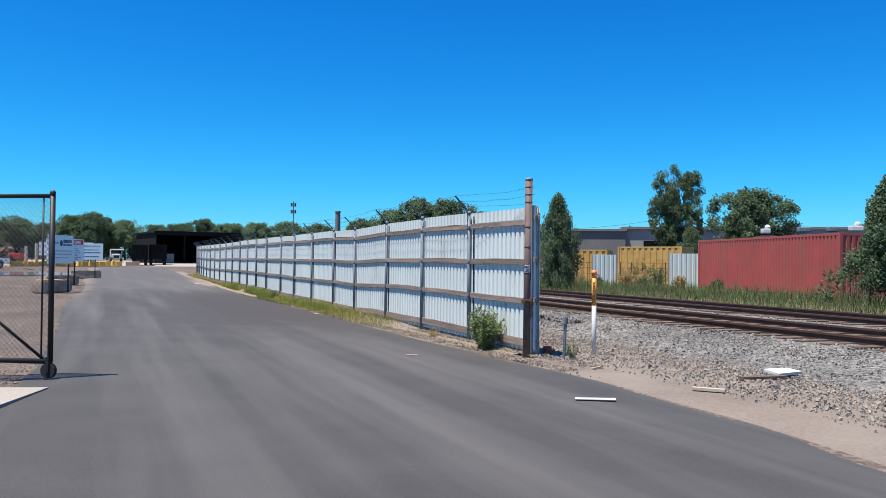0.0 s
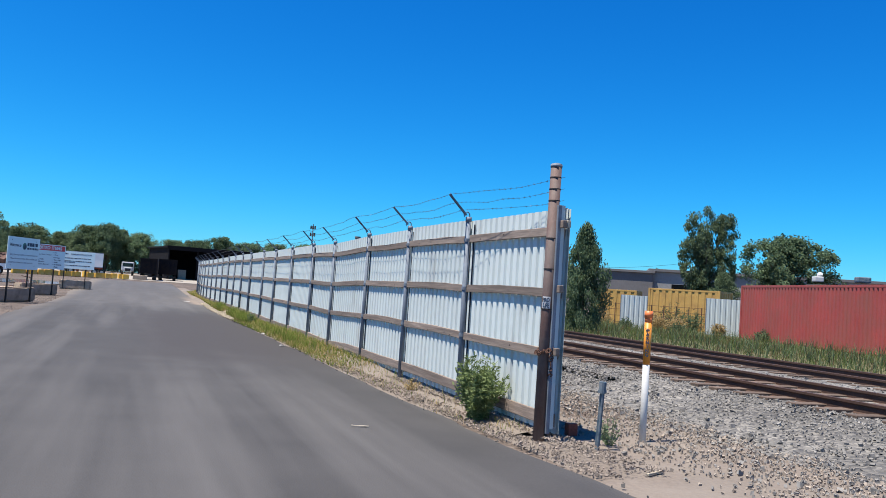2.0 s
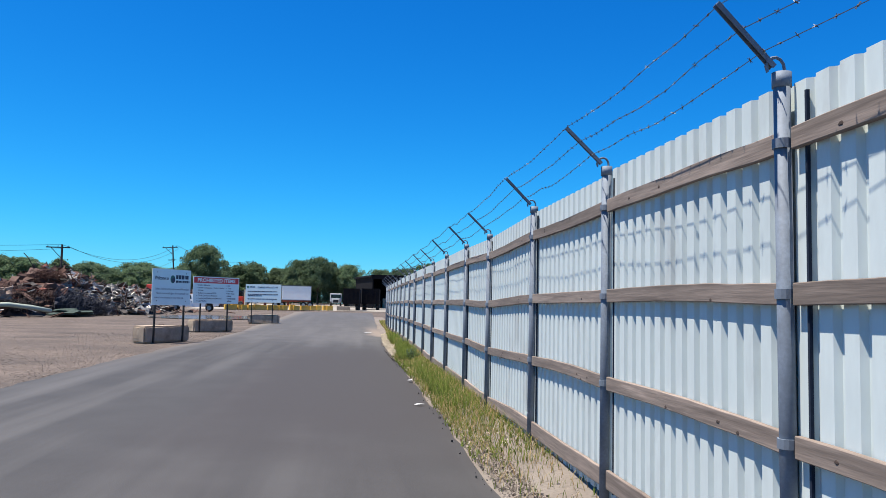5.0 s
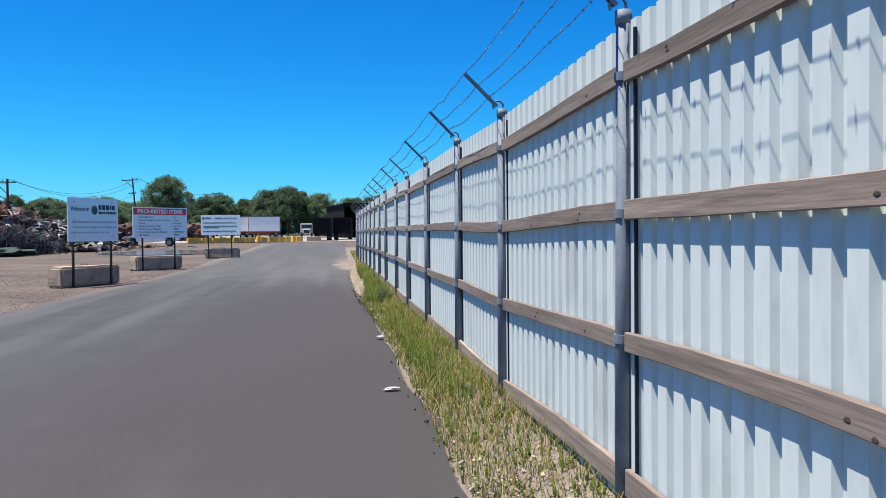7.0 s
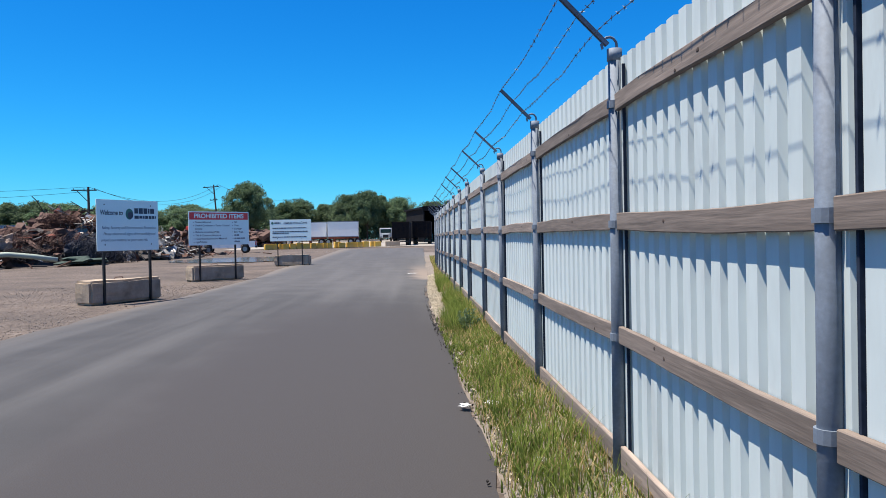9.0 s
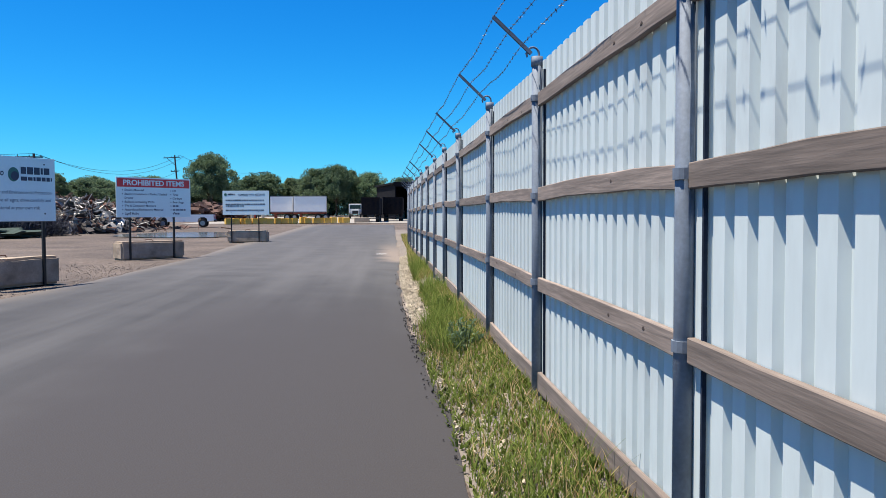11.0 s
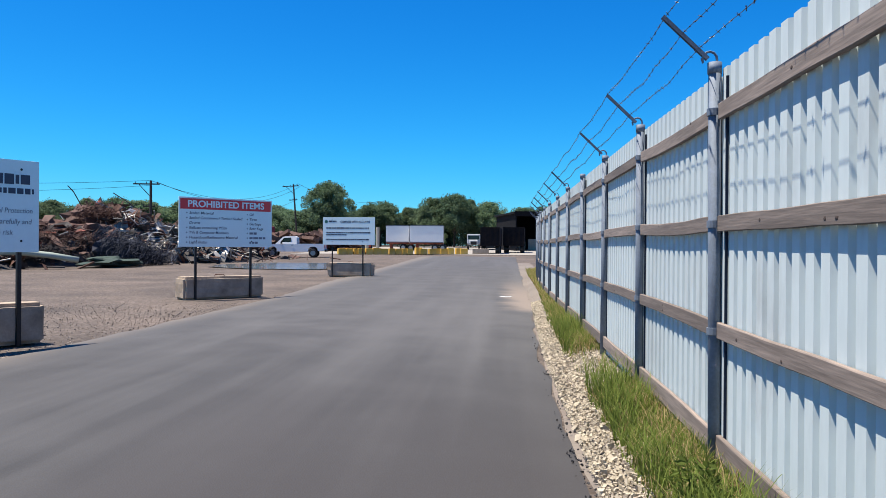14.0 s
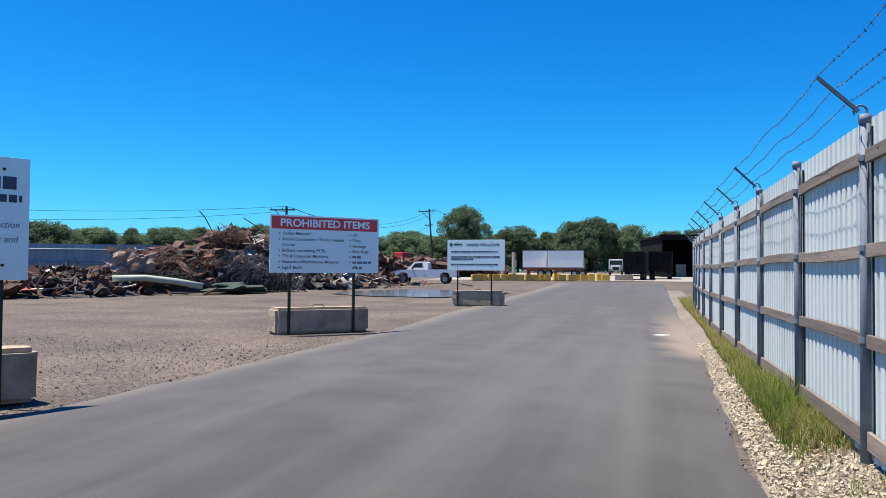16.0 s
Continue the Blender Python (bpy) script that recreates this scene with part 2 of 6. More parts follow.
def asphalt_mat():
    """Fresh asphalt with paler wheel-worn bands along the road and dusty edges."""
    ma = mat("asphalt", (0.057, 0.0538, 0.0525), 0.85, var=0.3, scale=0.8, fine=70, bump=0.5, dist=0.006)
    nt = ma.node_tree
    nd, ln = nt.nodes, nt.links
    bsdf = nd["Principled BSDF"]
    src = bsdf.inputs["Base Color"].links[0].from_socket
    co = nd.new("ShaderNodeTexCoord")
    mp = nd.new("ShaderNodeMapping")
    turn = nd.new("ShaderNodeMapping")
    turn.inputs["Rotation"].default_value = (0, 0, -radians(26.9))
    ln.new(co.outputs["Object"], turn.inputs["Vector"])
    mp.inputs["Scale"].default_value = (1.0, 0.05, 1.0)
    ln.new(turn.outputs[0], mp.inputs["Vector"])
    nz = nd.new("ShaderNodeTexNoise")
    nz.inputs["Scale"].default_value, nz.inputs["Detail"].default_value = 0.9, 5
    nz.inputs["Roughness"].default_value = 0.55
    ln.new(mp.outputs[0], nz.inputs["Vector"])
    rg = nd.new("ShaderNodeMapRange")
    rg.inputs["From Min"].default_value, rg.inputs["From Max"].default_value = 0.45, 0.72
    ln.new(nz.outputs["Fac"], rg.inputs["Value"])
    mx = nd.new("ShaderNodeMix")
    mx.data_type = "RGBA"
    ln.new(rg.outputs[0], mx.inputs["Factor"])
    ln.new(src, mx.inputs[6])
    mx.inputs[7].default_value = (0.079, 0.075, 0.073, 1)
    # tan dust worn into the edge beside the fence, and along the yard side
    xyz = nd.new("ShaderNodeSeparateXYZ")
    ln.new(turn.outputs[0], xyz.inputs[0])
    jn = nd.new("ShaderNodeTexNoise")
    jn.inputs["Scale"].default_value, jn.inputs["Detail"].default_value = 0.9, 6
    ln.new(co.outputs["Object"], jn.inputs["Vector"])

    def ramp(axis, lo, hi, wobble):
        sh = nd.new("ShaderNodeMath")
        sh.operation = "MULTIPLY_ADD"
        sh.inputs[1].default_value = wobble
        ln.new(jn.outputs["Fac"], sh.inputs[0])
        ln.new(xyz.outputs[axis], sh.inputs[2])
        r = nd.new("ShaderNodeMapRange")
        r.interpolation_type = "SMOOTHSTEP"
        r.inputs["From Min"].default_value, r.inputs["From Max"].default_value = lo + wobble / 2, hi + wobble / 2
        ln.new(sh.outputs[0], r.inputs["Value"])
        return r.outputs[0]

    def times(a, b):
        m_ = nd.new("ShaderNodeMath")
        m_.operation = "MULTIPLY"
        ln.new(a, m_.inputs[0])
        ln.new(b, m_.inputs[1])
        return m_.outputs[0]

    spot = times(times(ramp(0, 8.2, 8.95, 0.8), ramp(1, 54.4, 56.0, 1.0)), ramp(1, 72.0, 60.0, 3.0))
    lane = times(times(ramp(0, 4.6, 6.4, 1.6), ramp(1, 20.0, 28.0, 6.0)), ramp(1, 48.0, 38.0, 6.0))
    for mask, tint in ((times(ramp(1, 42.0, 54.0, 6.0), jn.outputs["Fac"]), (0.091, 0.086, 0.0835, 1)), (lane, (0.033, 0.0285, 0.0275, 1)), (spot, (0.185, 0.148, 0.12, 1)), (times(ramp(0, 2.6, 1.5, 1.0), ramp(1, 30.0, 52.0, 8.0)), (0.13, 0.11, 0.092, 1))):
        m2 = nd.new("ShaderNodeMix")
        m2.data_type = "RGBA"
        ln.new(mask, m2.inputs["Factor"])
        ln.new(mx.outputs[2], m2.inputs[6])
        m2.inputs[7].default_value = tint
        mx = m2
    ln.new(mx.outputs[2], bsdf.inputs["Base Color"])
    return ma


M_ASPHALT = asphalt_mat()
M_YARD = stone_mat("yard_dirt", [(0.088, 0.062, 0.046), (0.13, 0.096, 0.073), (0.15, 0.113, 0.088), (0.22, 0.175, 0.14)], 0.055, 0.7, 0.025)
M_DIRT = mat("dirt", (0.225, 0.182, 0.148), 0.95, var=0.3, scale=0.6, fine=25, bump=0.6, dist=0.02, dirt=(0.28, 0.24, 0.2), dirt_scale=0.5)
M_BALLAST = stone_mat("ballast", [(0.10, 0.10, 0.102), (0.19, 0.182, 0.172), (0.26, 0.245, 0.225), (0.40, 0.375, 0.335)], 0.05, 1.0, 0.04)
M_STONE_GREY = mat("ballast_stone", (0.26, 0.248, 0.232), 0.9, var=0.5, scale=1.5, fine=12, bump=0.3)
M_STONE_BROWN = mat("brown_gravel", (0.31, 0.255, 0.21), 0.9, var=0.6, scale=2.5, fine=15, bump=0.3)
M_STONE_TAN = mat("tan_pebble", (0.37, 0.31, 0.255), 0.9, var=0.5, scale=2.5, fine=15, bump=0.3)
M_STONE_PALE = mat("limestone", (0.58, 0.49, 0.36), 0.9, var=0.35, scale=2, fine=15, bump=0.3)
M_CONCRETE_GROUND = mat("pale_concrete", (0.40, 0.36, 0.31), 0.9, var=0.15, scale=0.4, fine=20, bump=0.2)
M_SHEET = mat("white_sheet_metal", (0.78, 0.86, 0.845), 0.62, spec=0.15, var=0.06, scale=1.2, fine=18, bump=0.05, dirt=(0.56, 0.58, 0.56), dirt_scale=1.6, dirt_at=0.66, dirt_soft=0.12, rand=0.04, stretch=(1, 1, 0.35))
M_GALV = mat("galvanised_pipe", (0.235, 0.285, 0.36), 0.72, 0.1, var=0.2, scale=6, fine=60, bump=0.1, dirt=(0.16, 0.185, 0.225), dirt_scale=4)
M_WOOD = mat("weathered_timber", (0.30, 0.235, 0.195), 0.88, var=0.38, scale=2.2, fine=9, bump=0.35, dirt=(0.15, 0.115, 0.095), dirt_scale=1.5, dirt_at=0.6, rand=0.25, stretch=(4, 0.45, 9), dist=0.004, heading=26.9)
# near-black navy that stands for shade in the sheet joints
M_JOINT_SHADE = mat("joint_shade", (0.03, 0.042, 0.07), 0.9, var=0.3, bump=0.1, spec=0.1)
M_KNOT = mat("timber_knot", (0.07, 0.045, 0.035), 0.9, var=0.2, bump=0.2)
M_RUSTPIPE = mat("rusty_pipe", (0.15, 0.078, 0.066), 0.75, 0.2, var=0.3, scale=4, fine=40, bump=0.3, dirt=(0.20, 0.175, 0.165), dirt_scale=2.2, dirt_at=0.52, stretch=(1, 1, 0.5))
M_RUST = mat("rust", (0.16, 0.075, 0.05), 0.9, 0.1, var=0.45, scale=3, fine=25, bump=0.4, dirt=(0.10, 0.05, 0.035), dirt_scale=3)
M_RAIL = mat("rail_steel", (0.11, 0.062, 0.045), 0.65, 0.3, var=0.25, scale=3, fine=30, bump=0.2)
M_SLEEPER = mat("sleeper_wood", (0.15, 0.105, 0.08), 0.95, var=0.35, scale=4, fine=20, bump=0.6, rand=0.25)
M_BLACK = mat("black_steel", (0.018, 0.018, 0.02), 0.55, 0.2, var=0.3, scale=4, fine=40, bump=0.1)
M_WIRE = mat("wire", (0.13, 0.13, 0.14), 0.5, 0.7, var=0.2, bump=0)
M_BLOCK = mat("cast_concrete", (0.60, 0.47, 0.345), 0.92, var=0.18, scale=1.6, fine=30, bump=0.4, dirt=(0.30, 0.23, 0.16), dirt_scale=1.4, dirt_at=0.58)
M_SIGN = mat("sign_face", (1.06, 1.24, 1.23), 0.35, var=0.03, scale=2, fine=20, bump=0.02)
M_RED = mat("sign_red", (0.95, 0.05, 0.065), 0.4, var=0.05, bump=0)
M_INK = mat("sign_ink", (0.05, 0.07, 0.12), 0.5, var=0.05, bump=0)
M_INKGREY = mat("sign_small_print", (0.22, 0.26, 0.32), 0.5, var=0.05, bump=0)
M_GREENINK = mat("sign_green", (0.05, 0.22, 0.18), 0.5, var=0.2, bump=0)
M_ORANGE = mat("orange_plastic", (1.05, 0.27, 0.08), 0.5, var=0.08, bump=0.03)
M_YELLOW_LABEL = mat("yellow_label", (0.95, 0.36, 0.04), 0.5, var=0.1, bump=0)
M_WHITE = mat("white_paint", (0.78, 0.78, 0.76), 0.4, var=0.08, scale=3, bump=0.05, dirt=(0.5, 0.46, 0.4), dirt_scale=2.5, dirt_at=0.68)
M_BLUEPAINT = mat("flaking_blue_paint", (0.12, 0.20, 0.27), 0.7, 0.2, var=0.3, scale=9, bump=0.2, dirt=(0.35, 0.36, 0.36), dirt_scale=9)
M_REDBOX = mat("red_container_paint", (0.47, 0.085, 0.075), 0.55, var=0.18, scale=0.8, fine=12, bump=0.1, dirt=(0.36, 0.11, 0.085), dirt_scale=0.9)
M_YELLOWBOX = mat("yellow_container_paint", (0.66, 0.40, 0.11), 0.6, var=0.15, scale=1.0, bump=0.1, dirt=(0.45, 0.25, 0.08), dirt_scale=1.4, dirt_at=0.6)
M_YELLOWBLOCK = mat("yellow_block_paint", (0.98, 0.60, 0.09), 0.75, var=0.2, scale=2, bump=0.2, dirt=(0.62, 0.46, 0.26), dirt_scale=1.3, dirt_at=0.62, rand=0.22)
M_BUILDING = mat("grey_block_wall", (0.23, 0.22, 0.22), 0.9, var=0.12, scale=0.4, fine=3, bump=0.1)
M_BUILDING_PALE = mat("pale_metal_wall", (0.42, 0.42, 0.41), 0.7, var=0.12, scale=0.4, fine=3, bump=0.1)
M_DARKSHED = mat("dark_shed_steel", (0.014, 0.014, 0.017), 0.9, 0.0, spec=0.1, var=0.25, scale=0.5, fine=5, bump=0.1)
M_DARKBOX = mat("dark_bin_paint", (0.012, 0.013, 0.018), 0.9, 0.0, spec=0.1, var=0.3, scale=1.5, bump=0.1, dirt=(0.03, 0.024, 0.022), dirt_scale=2)
M_RUBBER = mat("tyre_rubber", (0.02, 0.02, 0.02), 0.85, var=0.2, bump=0.1)
M_GLASS = mat("dark_window", (0.012, 0.014, 0.016), 0.08, var=0.05, bump=0)
M_CHROME = mat("wheel_steel", (0.45, 0.45, 0.46), 0.35, 0.8, var=0.1, bump=0)
M_BARK = mat("bark", (0.11, 0.085, 0.065), 0.95, var=0.3, scale=5, fine=25, bump=0.6)
M_POLE = mat("pole_wood", (0.10, 0.075, 0.06), 0.95, var=0.3, scale=3, fine=25, bump=0.4)
M_WATER = mat("puddle_water", (0.20, 0.23, 0.25), 0.08, var=0.1, bump=0)
M_BLUEFENCE = mat("blue_grey_sheeting", (0.33, 0.44, 0.52), 0.6, 0.1, var=0.15, scale=0.7, bump=0.1, dirt=(0.30, 0.33, 0.36), dirt_scale=0.5)
M_TAN = mat("tan_sheet", (0.70, 0.53, 0.44), 0.7, var=0.2, scale=1, bump=0.2, dirt=(0.3, 0.18, 0.12), dirt_scale=1.3)
M_ALU = mat("pale_scrap_metal", (0.42, 0.40, 0.37), 0.45, 0.5, var=0.3, scale=2, bump=0.1)
M_SCRAPDARK = mat("dark_scrap_metal", (0.06, 0.05, 0.048), 0.8, 0.2, var=0.5, scale=2, bump=0.4)
M_SCRAPBROWN = mat("brown_scrap_metal", (0.15, 0.082, 0.062), 0.85, 0.1, var=0.5, scale=2, bump=0.4)
M_GREENSCRAP = mat("pale_green_plastic", (0.46, 0.52, 0.42), 0.6, var=0.15, scale=1.5, bump=0.1)
M_NETTING = mat("green_netting", (0.045, 0.075, 0.06), 0.9, var=0.4, scale=5, bump=0.5)
M_NAVY = mat("blue_black_mesh", (0.03, 0.035, 0.055), 0.85, var=0.4, scale=4, bump=0.5)
# mid and dark leaves are lifted and cooled: distance haze mixed into their colour
M_TREE_A = leaf_mat("leaves_mid", (0.09, 0.152, 0.08), (0.175, 0.228, 0.128))
M_TREE_B = leaf_mat("leaves_dark", (0.08, 0.135, 0.075), (0.158, 0.21, 0.12))
M_TREE_C = leaf_mat("leaves_grey_green", (0.085, 0.13, 0.07), (0.155, 0.2, 0.11))
M_WEED = leaf_mat("weed_leaves", (0.075, 0.11, 0.022), (0.185, 0.225, 0.052))
M_GRASS = leaf_mat("grass_blades", (0.07, 0.118, 0.016), (0.195, 0.24, 0.042))
M_DRY = leaf_mat("dry_grass", (0.30, 0.21, 0.09), (0.46, 0.36, 0.19))
M_LITTER = mat("white_litter", (0.75, 0.75, 0.74), 0.6, var=0.1, bump=0.1)
M_BOARD = mat("pale_plank", (0.55, 0.48, 0.38), 0.85, var=0.2, scale=4, bump=0.3)
M_STICKER = mat("sticker_white", (0.8, 0.8, 0.8), 0.4, var=0.03, bump=0)
M_SLUSH = mat("blue_grey_puddle", (0.16, 0.2, 0.22), 0.15, var=0.2, scale=3, bump=0)
M_RUSTRED = mat("red_oxide_steel", (0.30, 0.08, 0.05), 0.8, 0.1, var=0.3, scale=2, bump=0.2)
M_CARWHITE = mat("clean_white_car_paint", (1.1, 1.1, 1.08), 0.3, var=0.04, scale=2, bump=0)
M_TRUCKRED = mat("bright_red_paint", (0.6, 0.05, 0.03), 0.5, var=0.1, bump=0)


# ---------------------------------------------------------------- ground, road, track bed
def build_ground():
    xs = [-3000, -1500, -700, -350, -200, -140] + [-110 + 5 * i for i in range(33)] + [70, 110, 180, 300, 700, 1500, 3000]
    ys = [-3000, -1200, -400, -120, -50, -20] + [-10 + 4 * i for i in range(60)] + [250, 300, 380, 600, 1200, 3000]
    verts = []
    for y in ys:
        for x in xs:
            n, s = ns(x, y)
            z = gz(min(s, 220)) - 0.03
            if abs(x) < 150 and abs(y) < 240 and not 0 < n < 11:
                z += 0.05 * noise.noise(Vector((x * 0.12, y * 0.12, 0)))
            verts.append((x, y, z))
    w = len(xs)
    faces = [(j * w + i, j * w + i + 1, (j + 1) * w + i + 1, (j + 1) * w + i) for j in range(len(ys) - 1) for i in range(w - 1)]
    ob = raw("ground", verts, faces, M_YARD, smooth=True)
    tagged(ob, "pale brown compacted dirt and gravel yard", "ground", kind="structure")


def strip(name, s0, s1, step, left, right, cols, dz, material, label, category, wob=0.0, kind="structure", crown=0.0):
    verts, faces, k = [], [], 0
    s = s0
    while s <= s1 + 1e-6:
        l, r = left(s), right(s)
        if wob:
            l += wob * noise.noise(Vector((s * 0.9, 1.5, 0))) + 0.4 * wob * noise.noise(Vector((s * 4.1, 9.5, 0)))
            r += wob * noise.noise(Vector((s * 0.8, 7.5, 0))) + 0.4 * wob * noise.noise(Vector((s * 3.7, 2.5, 0)))
        for i in range(cols + 1):
            f = i / cols
            p = at(l + (r - l) * f, s, dz + (crown(s) if callable(crown) else crown) * math.sin(math.pi * f) - (0.03 if i in (0, cols) else 0.0))
            verts.append(tuple(p))
        k += 1
        s += step
    w = cols + 1
    for j in range(k - 1):
        for i in range(cols):
            a = j * w + i
            faces.append((a, a + 1, a + w + 1, a + w))
    return tagged(raw(name, verts, faces, material, smooth=True), label, category, kind=kind)


build_ground()
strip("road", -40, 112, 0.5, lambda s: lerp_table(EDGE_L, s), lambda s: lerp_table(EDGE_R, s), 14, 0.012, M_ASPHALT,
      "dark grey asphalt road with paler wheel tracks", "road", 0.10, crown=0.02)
strip("verge", -8, 95, 0.5, lambda s: lerp_table(EDGE_R, s) - 0.12, lambda s: 10.6 if s > 18 else 12.3, 6, -0.012, M_DIRT,
      "pale dirt and gravel verge along the fence", "verge", 0.05)
strip("pavement", 121, 190, 3, lambda s: -14, lambda s: 26, 6, 0.02, M_CONCRETE_GROUND, "pale concrete apron before the shed", "apron", 0.3)
# the railway runs at its own heading beside the fence
RU = Vector((-0.411, 0.911, 0))
RN = Vector((0.911, 0.411, 0))


def rail_at(n, s, z):
    p = RN * n + RU * s
    return Vector((p.x, p.y, z))


def build_bed():
    prof = [(11.0, -0.03), (11.5, 0.02), (12.1, 0.09), (12.7, 0.18), (13.2, 0.27), (15.9, 0.28), (16.5, 0.25), (17.1, 0.28), (19.8, 0.28), (20.5, 0.2), (21.6, 0.06)]
    verts, faces = [], []
    ss = [-60 + 0.5 * i for i in range(0, 220)] + [50 + 3 * i for i in range(40)]
    for s in ss:
        for i, (n, z) in enumerate(prof):
            nn = n
            if s > 22 and i < 3:
                nn = n + 1.0
            j = 0.035 * noise.noise(Vector((n * 3, s * 1.9, 0))) if 0 < i < 10 else 0
            verts.append(tuple(rail_at(nn, s, z + j)))
    w = len(prof)
    for j in range(len(ss) - 1):
        for i in range(w - 1):
            a = j * w + i
            faces.append((a, a + 1, a + w + 1, a + w))
    tagged(raw("ballast_bed", verts, faces, M_BALLAST), "grey crushed stone railway ballast", "ballast", kind="structure")


build_bed()


def rail_profile(bm, n, s0, s1, top):
    prof = [(-0.065, -0.17), (0.065, -0.17), (0.065, -0.155), (0.012, -0.14), (0.012, -0.045), (0.036, -0.035), (0.036, 0.0), (-0.036, 0.0), (-0.036, -0.035), (-0.012, -0.045), (-0.012, -0.14), (-0.065, -0.155)]
    rings = [[bm.verts.new(rail_at(n + a, s, top + b)) for a, b in prof] for s in (s0, s1)]
    k = len(prof)
    for i in range(k):
        bm.faces.new((rings[0][i], rings[0][(i + 1) % k], rings[1][(i + 1) % k], rings[1][i]))
    bm.faces.new(rings[0][::-1])
    bm.faces.new(rings[1])


def build_track(n0, label, near):
    tr = thing("railway_track", label, "railway track", group="railway tracks")
    for dn in (-0.75, 0.75):
        bm = bmesh.new()
        rail_profile(bm, n0 + dn, -60, 165, 0.425)
        part("rail", bm, M_RAIL, tr)
    bm = bmesh.new()
    box(bm, (2.6, 0.22, 0.12), bevel=0.012)
    me = mesh_of("sleeper", bm, M_SLEEPER)
    rot = math.atan2(RN.y, RN.x)
    s = 6.0
    while s < 62:
        ob = new("sleeper", me)
        p = rail_at(n0 + rng.uniform(-0.05, 0.05), s + rng.uniform(-0.03, 0.03), 0.245)
        ob.matrix_world = Matrix.Translation(p) @ Matrix.Rotation(rot + rng.uniform(-0.012, 0.012), 4, "Z")
        ob.parent = tr
        s += 0.54
    bm = bmesh.new()
    for lo, hi in ((-50, 6), (62, 165)):
        s = lo
        while s < hi:
            box(bm, (2.6, 0.22, 0.12), m=Matrix.Translation(rail_at(n0, s, 0.245)) @ Matrix.Rotation(rot, 4, "Z"))
            s += 0.54
    tagged(part("far_sleepers", bm, M_SLEEPER, tr), kind="stuff")


build_track(14.5, "rusty railway track on old wooden sleepers", True)
build_track(18.45, "rusty farther railway track on wooden sleepers", False)


def stones(name, count, place, size, material, label, seed):
    """Loose stones, each a small uneven block."""
    r = random.Random(seed)
    base = [(-1, -1, -0.6), (1, -0.8, -0.7), (0.9, 1, -0.6), (-0.8, 0.9, -0.7), (-0.6, -0.7, 0.6), (0.7, -0.5, 0.7), (0.5, 0.6, 0.5), (-0.6, 0.5, 0.8)]
    quads = [(0, 3, 2, 1), (4, 5, 6, 7), (0, 1, 5, 4), (1, 2, 6, 5), (2, 3, 7, 6), (3, 0, 4, 7)]
    verts, faces = [], []
    for _ in range(count):
        p = place(r)
        k = size * r.uniform(0.4, 1.25) * (1.7 if r.random() < 0.05 else 1)
        q = Euler((r.uniform(0, 6.3), r.uniform(0, 6.3), r.uniform(0, 6.3))).to_matrix()
        sq = Vector((1, r.uniform(0.6, 1), r.uniform(0.45, 0.8)))
        o = len(verts)
        for v in base:
            w = q @ Vector([v[i] * sq[i] * k * r.uniform(0.8, 1.1) for i in range(3)])
            verts.append((p[0] + w.x, p[1] + w.y, p[2] + w.z + k * 0.25))
        faces += [tuple(o + i for i in f) for f in quads]
    tagged(raw(name, verts, faces, material), label, "stones", kind="stuff")


def ballast_z(n):
    return lerp_table([(11.0, -0.02), (11.5, 0.02), (12.1, 0.09), (12.7, 0.18), (13.2, 0.27)], n)


def p_ballast(r):
    s, n = r.uniform(-3, 34) if r.random() < 0.85 else r.uniform(34, 60), 11.2 + 2.3 * r.random() ** 0.6
    if r.random() < 0.15:
        n = r.uniform(15.4, 17.6)
    return rail_at(n, s, ballast_z(n))


def p_scree(r):
    s, n = r.uniform(-4, 24), 9.2 + 2.6 * r.random() ** 0.6
    p = rail_at(n, s, 0.0)
    fn, fs = ns(p.x, p.y)
    if fn < lerp_table(EDGE_R, fs) + 0.25:
        p += N * (0.6 + lerp_table(EDGE_R, fs) - fn)
    return Vector((p.x, p.y, 0.0))


def p_foot(r):
    s = r.uniform(15, 25.5)
    n = lerp_table(EDGE_R, s) + 0.04 + 0.8 * r.random()
    return at(n, s, 0.04 if n > 9.4 else 0.0)


def p_yard(r):
    s = r.uniform(16, 64)
    return at(lerp_table(EDGE_L, s) + 0.1 - 7.5 * r.random() ** 1.6, s, -0.03)


stones("ballast_stones", 24000, p_ballast, 0.021, M_STONE_GREY, "loose grey ballast stones beside the track", 1)
stones("scree_pebbles", 8000, p_scree, 0.019, M_STONE_GREY, "grey stones strewn over the dirt verge", 8)
stones("scree_stones", 16000, p_scree, 0.016, M_STONE_TAN, "scattered tan and grey stones on the dirt verge", 2)
stones("foot_stones", 6000, p_foot, 0.013, M_STONE_BROWN, "brown and grey pebbles at the fence foot", 6)
stones("yard_stones", 18000, p_yard, 0.0115, M_STONE_BROWN, "brown and grey gravel at the edge of the yard", 7)


def p_crumb(r):
    s = r.gauss(39.5, 2.2) if r.random() < 0.6 else r.uniform(14, 50)
    return at(lerp_table(EDGE_R, s) - 0.08 + 0.3 * r.random(), s, 0.0)


stones("asphalt_crumbs", 900, p_crumb, 0.011, M_ASPHALT, "dark asphalt crumbs along the road edge", 5)

# ---------------------------------------------------------------- the long fence
POSTS = [16.65, 19.37, 21.99, 24.55, 27.40, 29.78, 32.68, 35.56, 38.14, 41.36, 44.06, 46.68, 49.23, 51.99]
while POSTS[-1] < 84:
    POSTS.append(POSTS[-1] + 2.72)
NO_ARM = (12, 19)


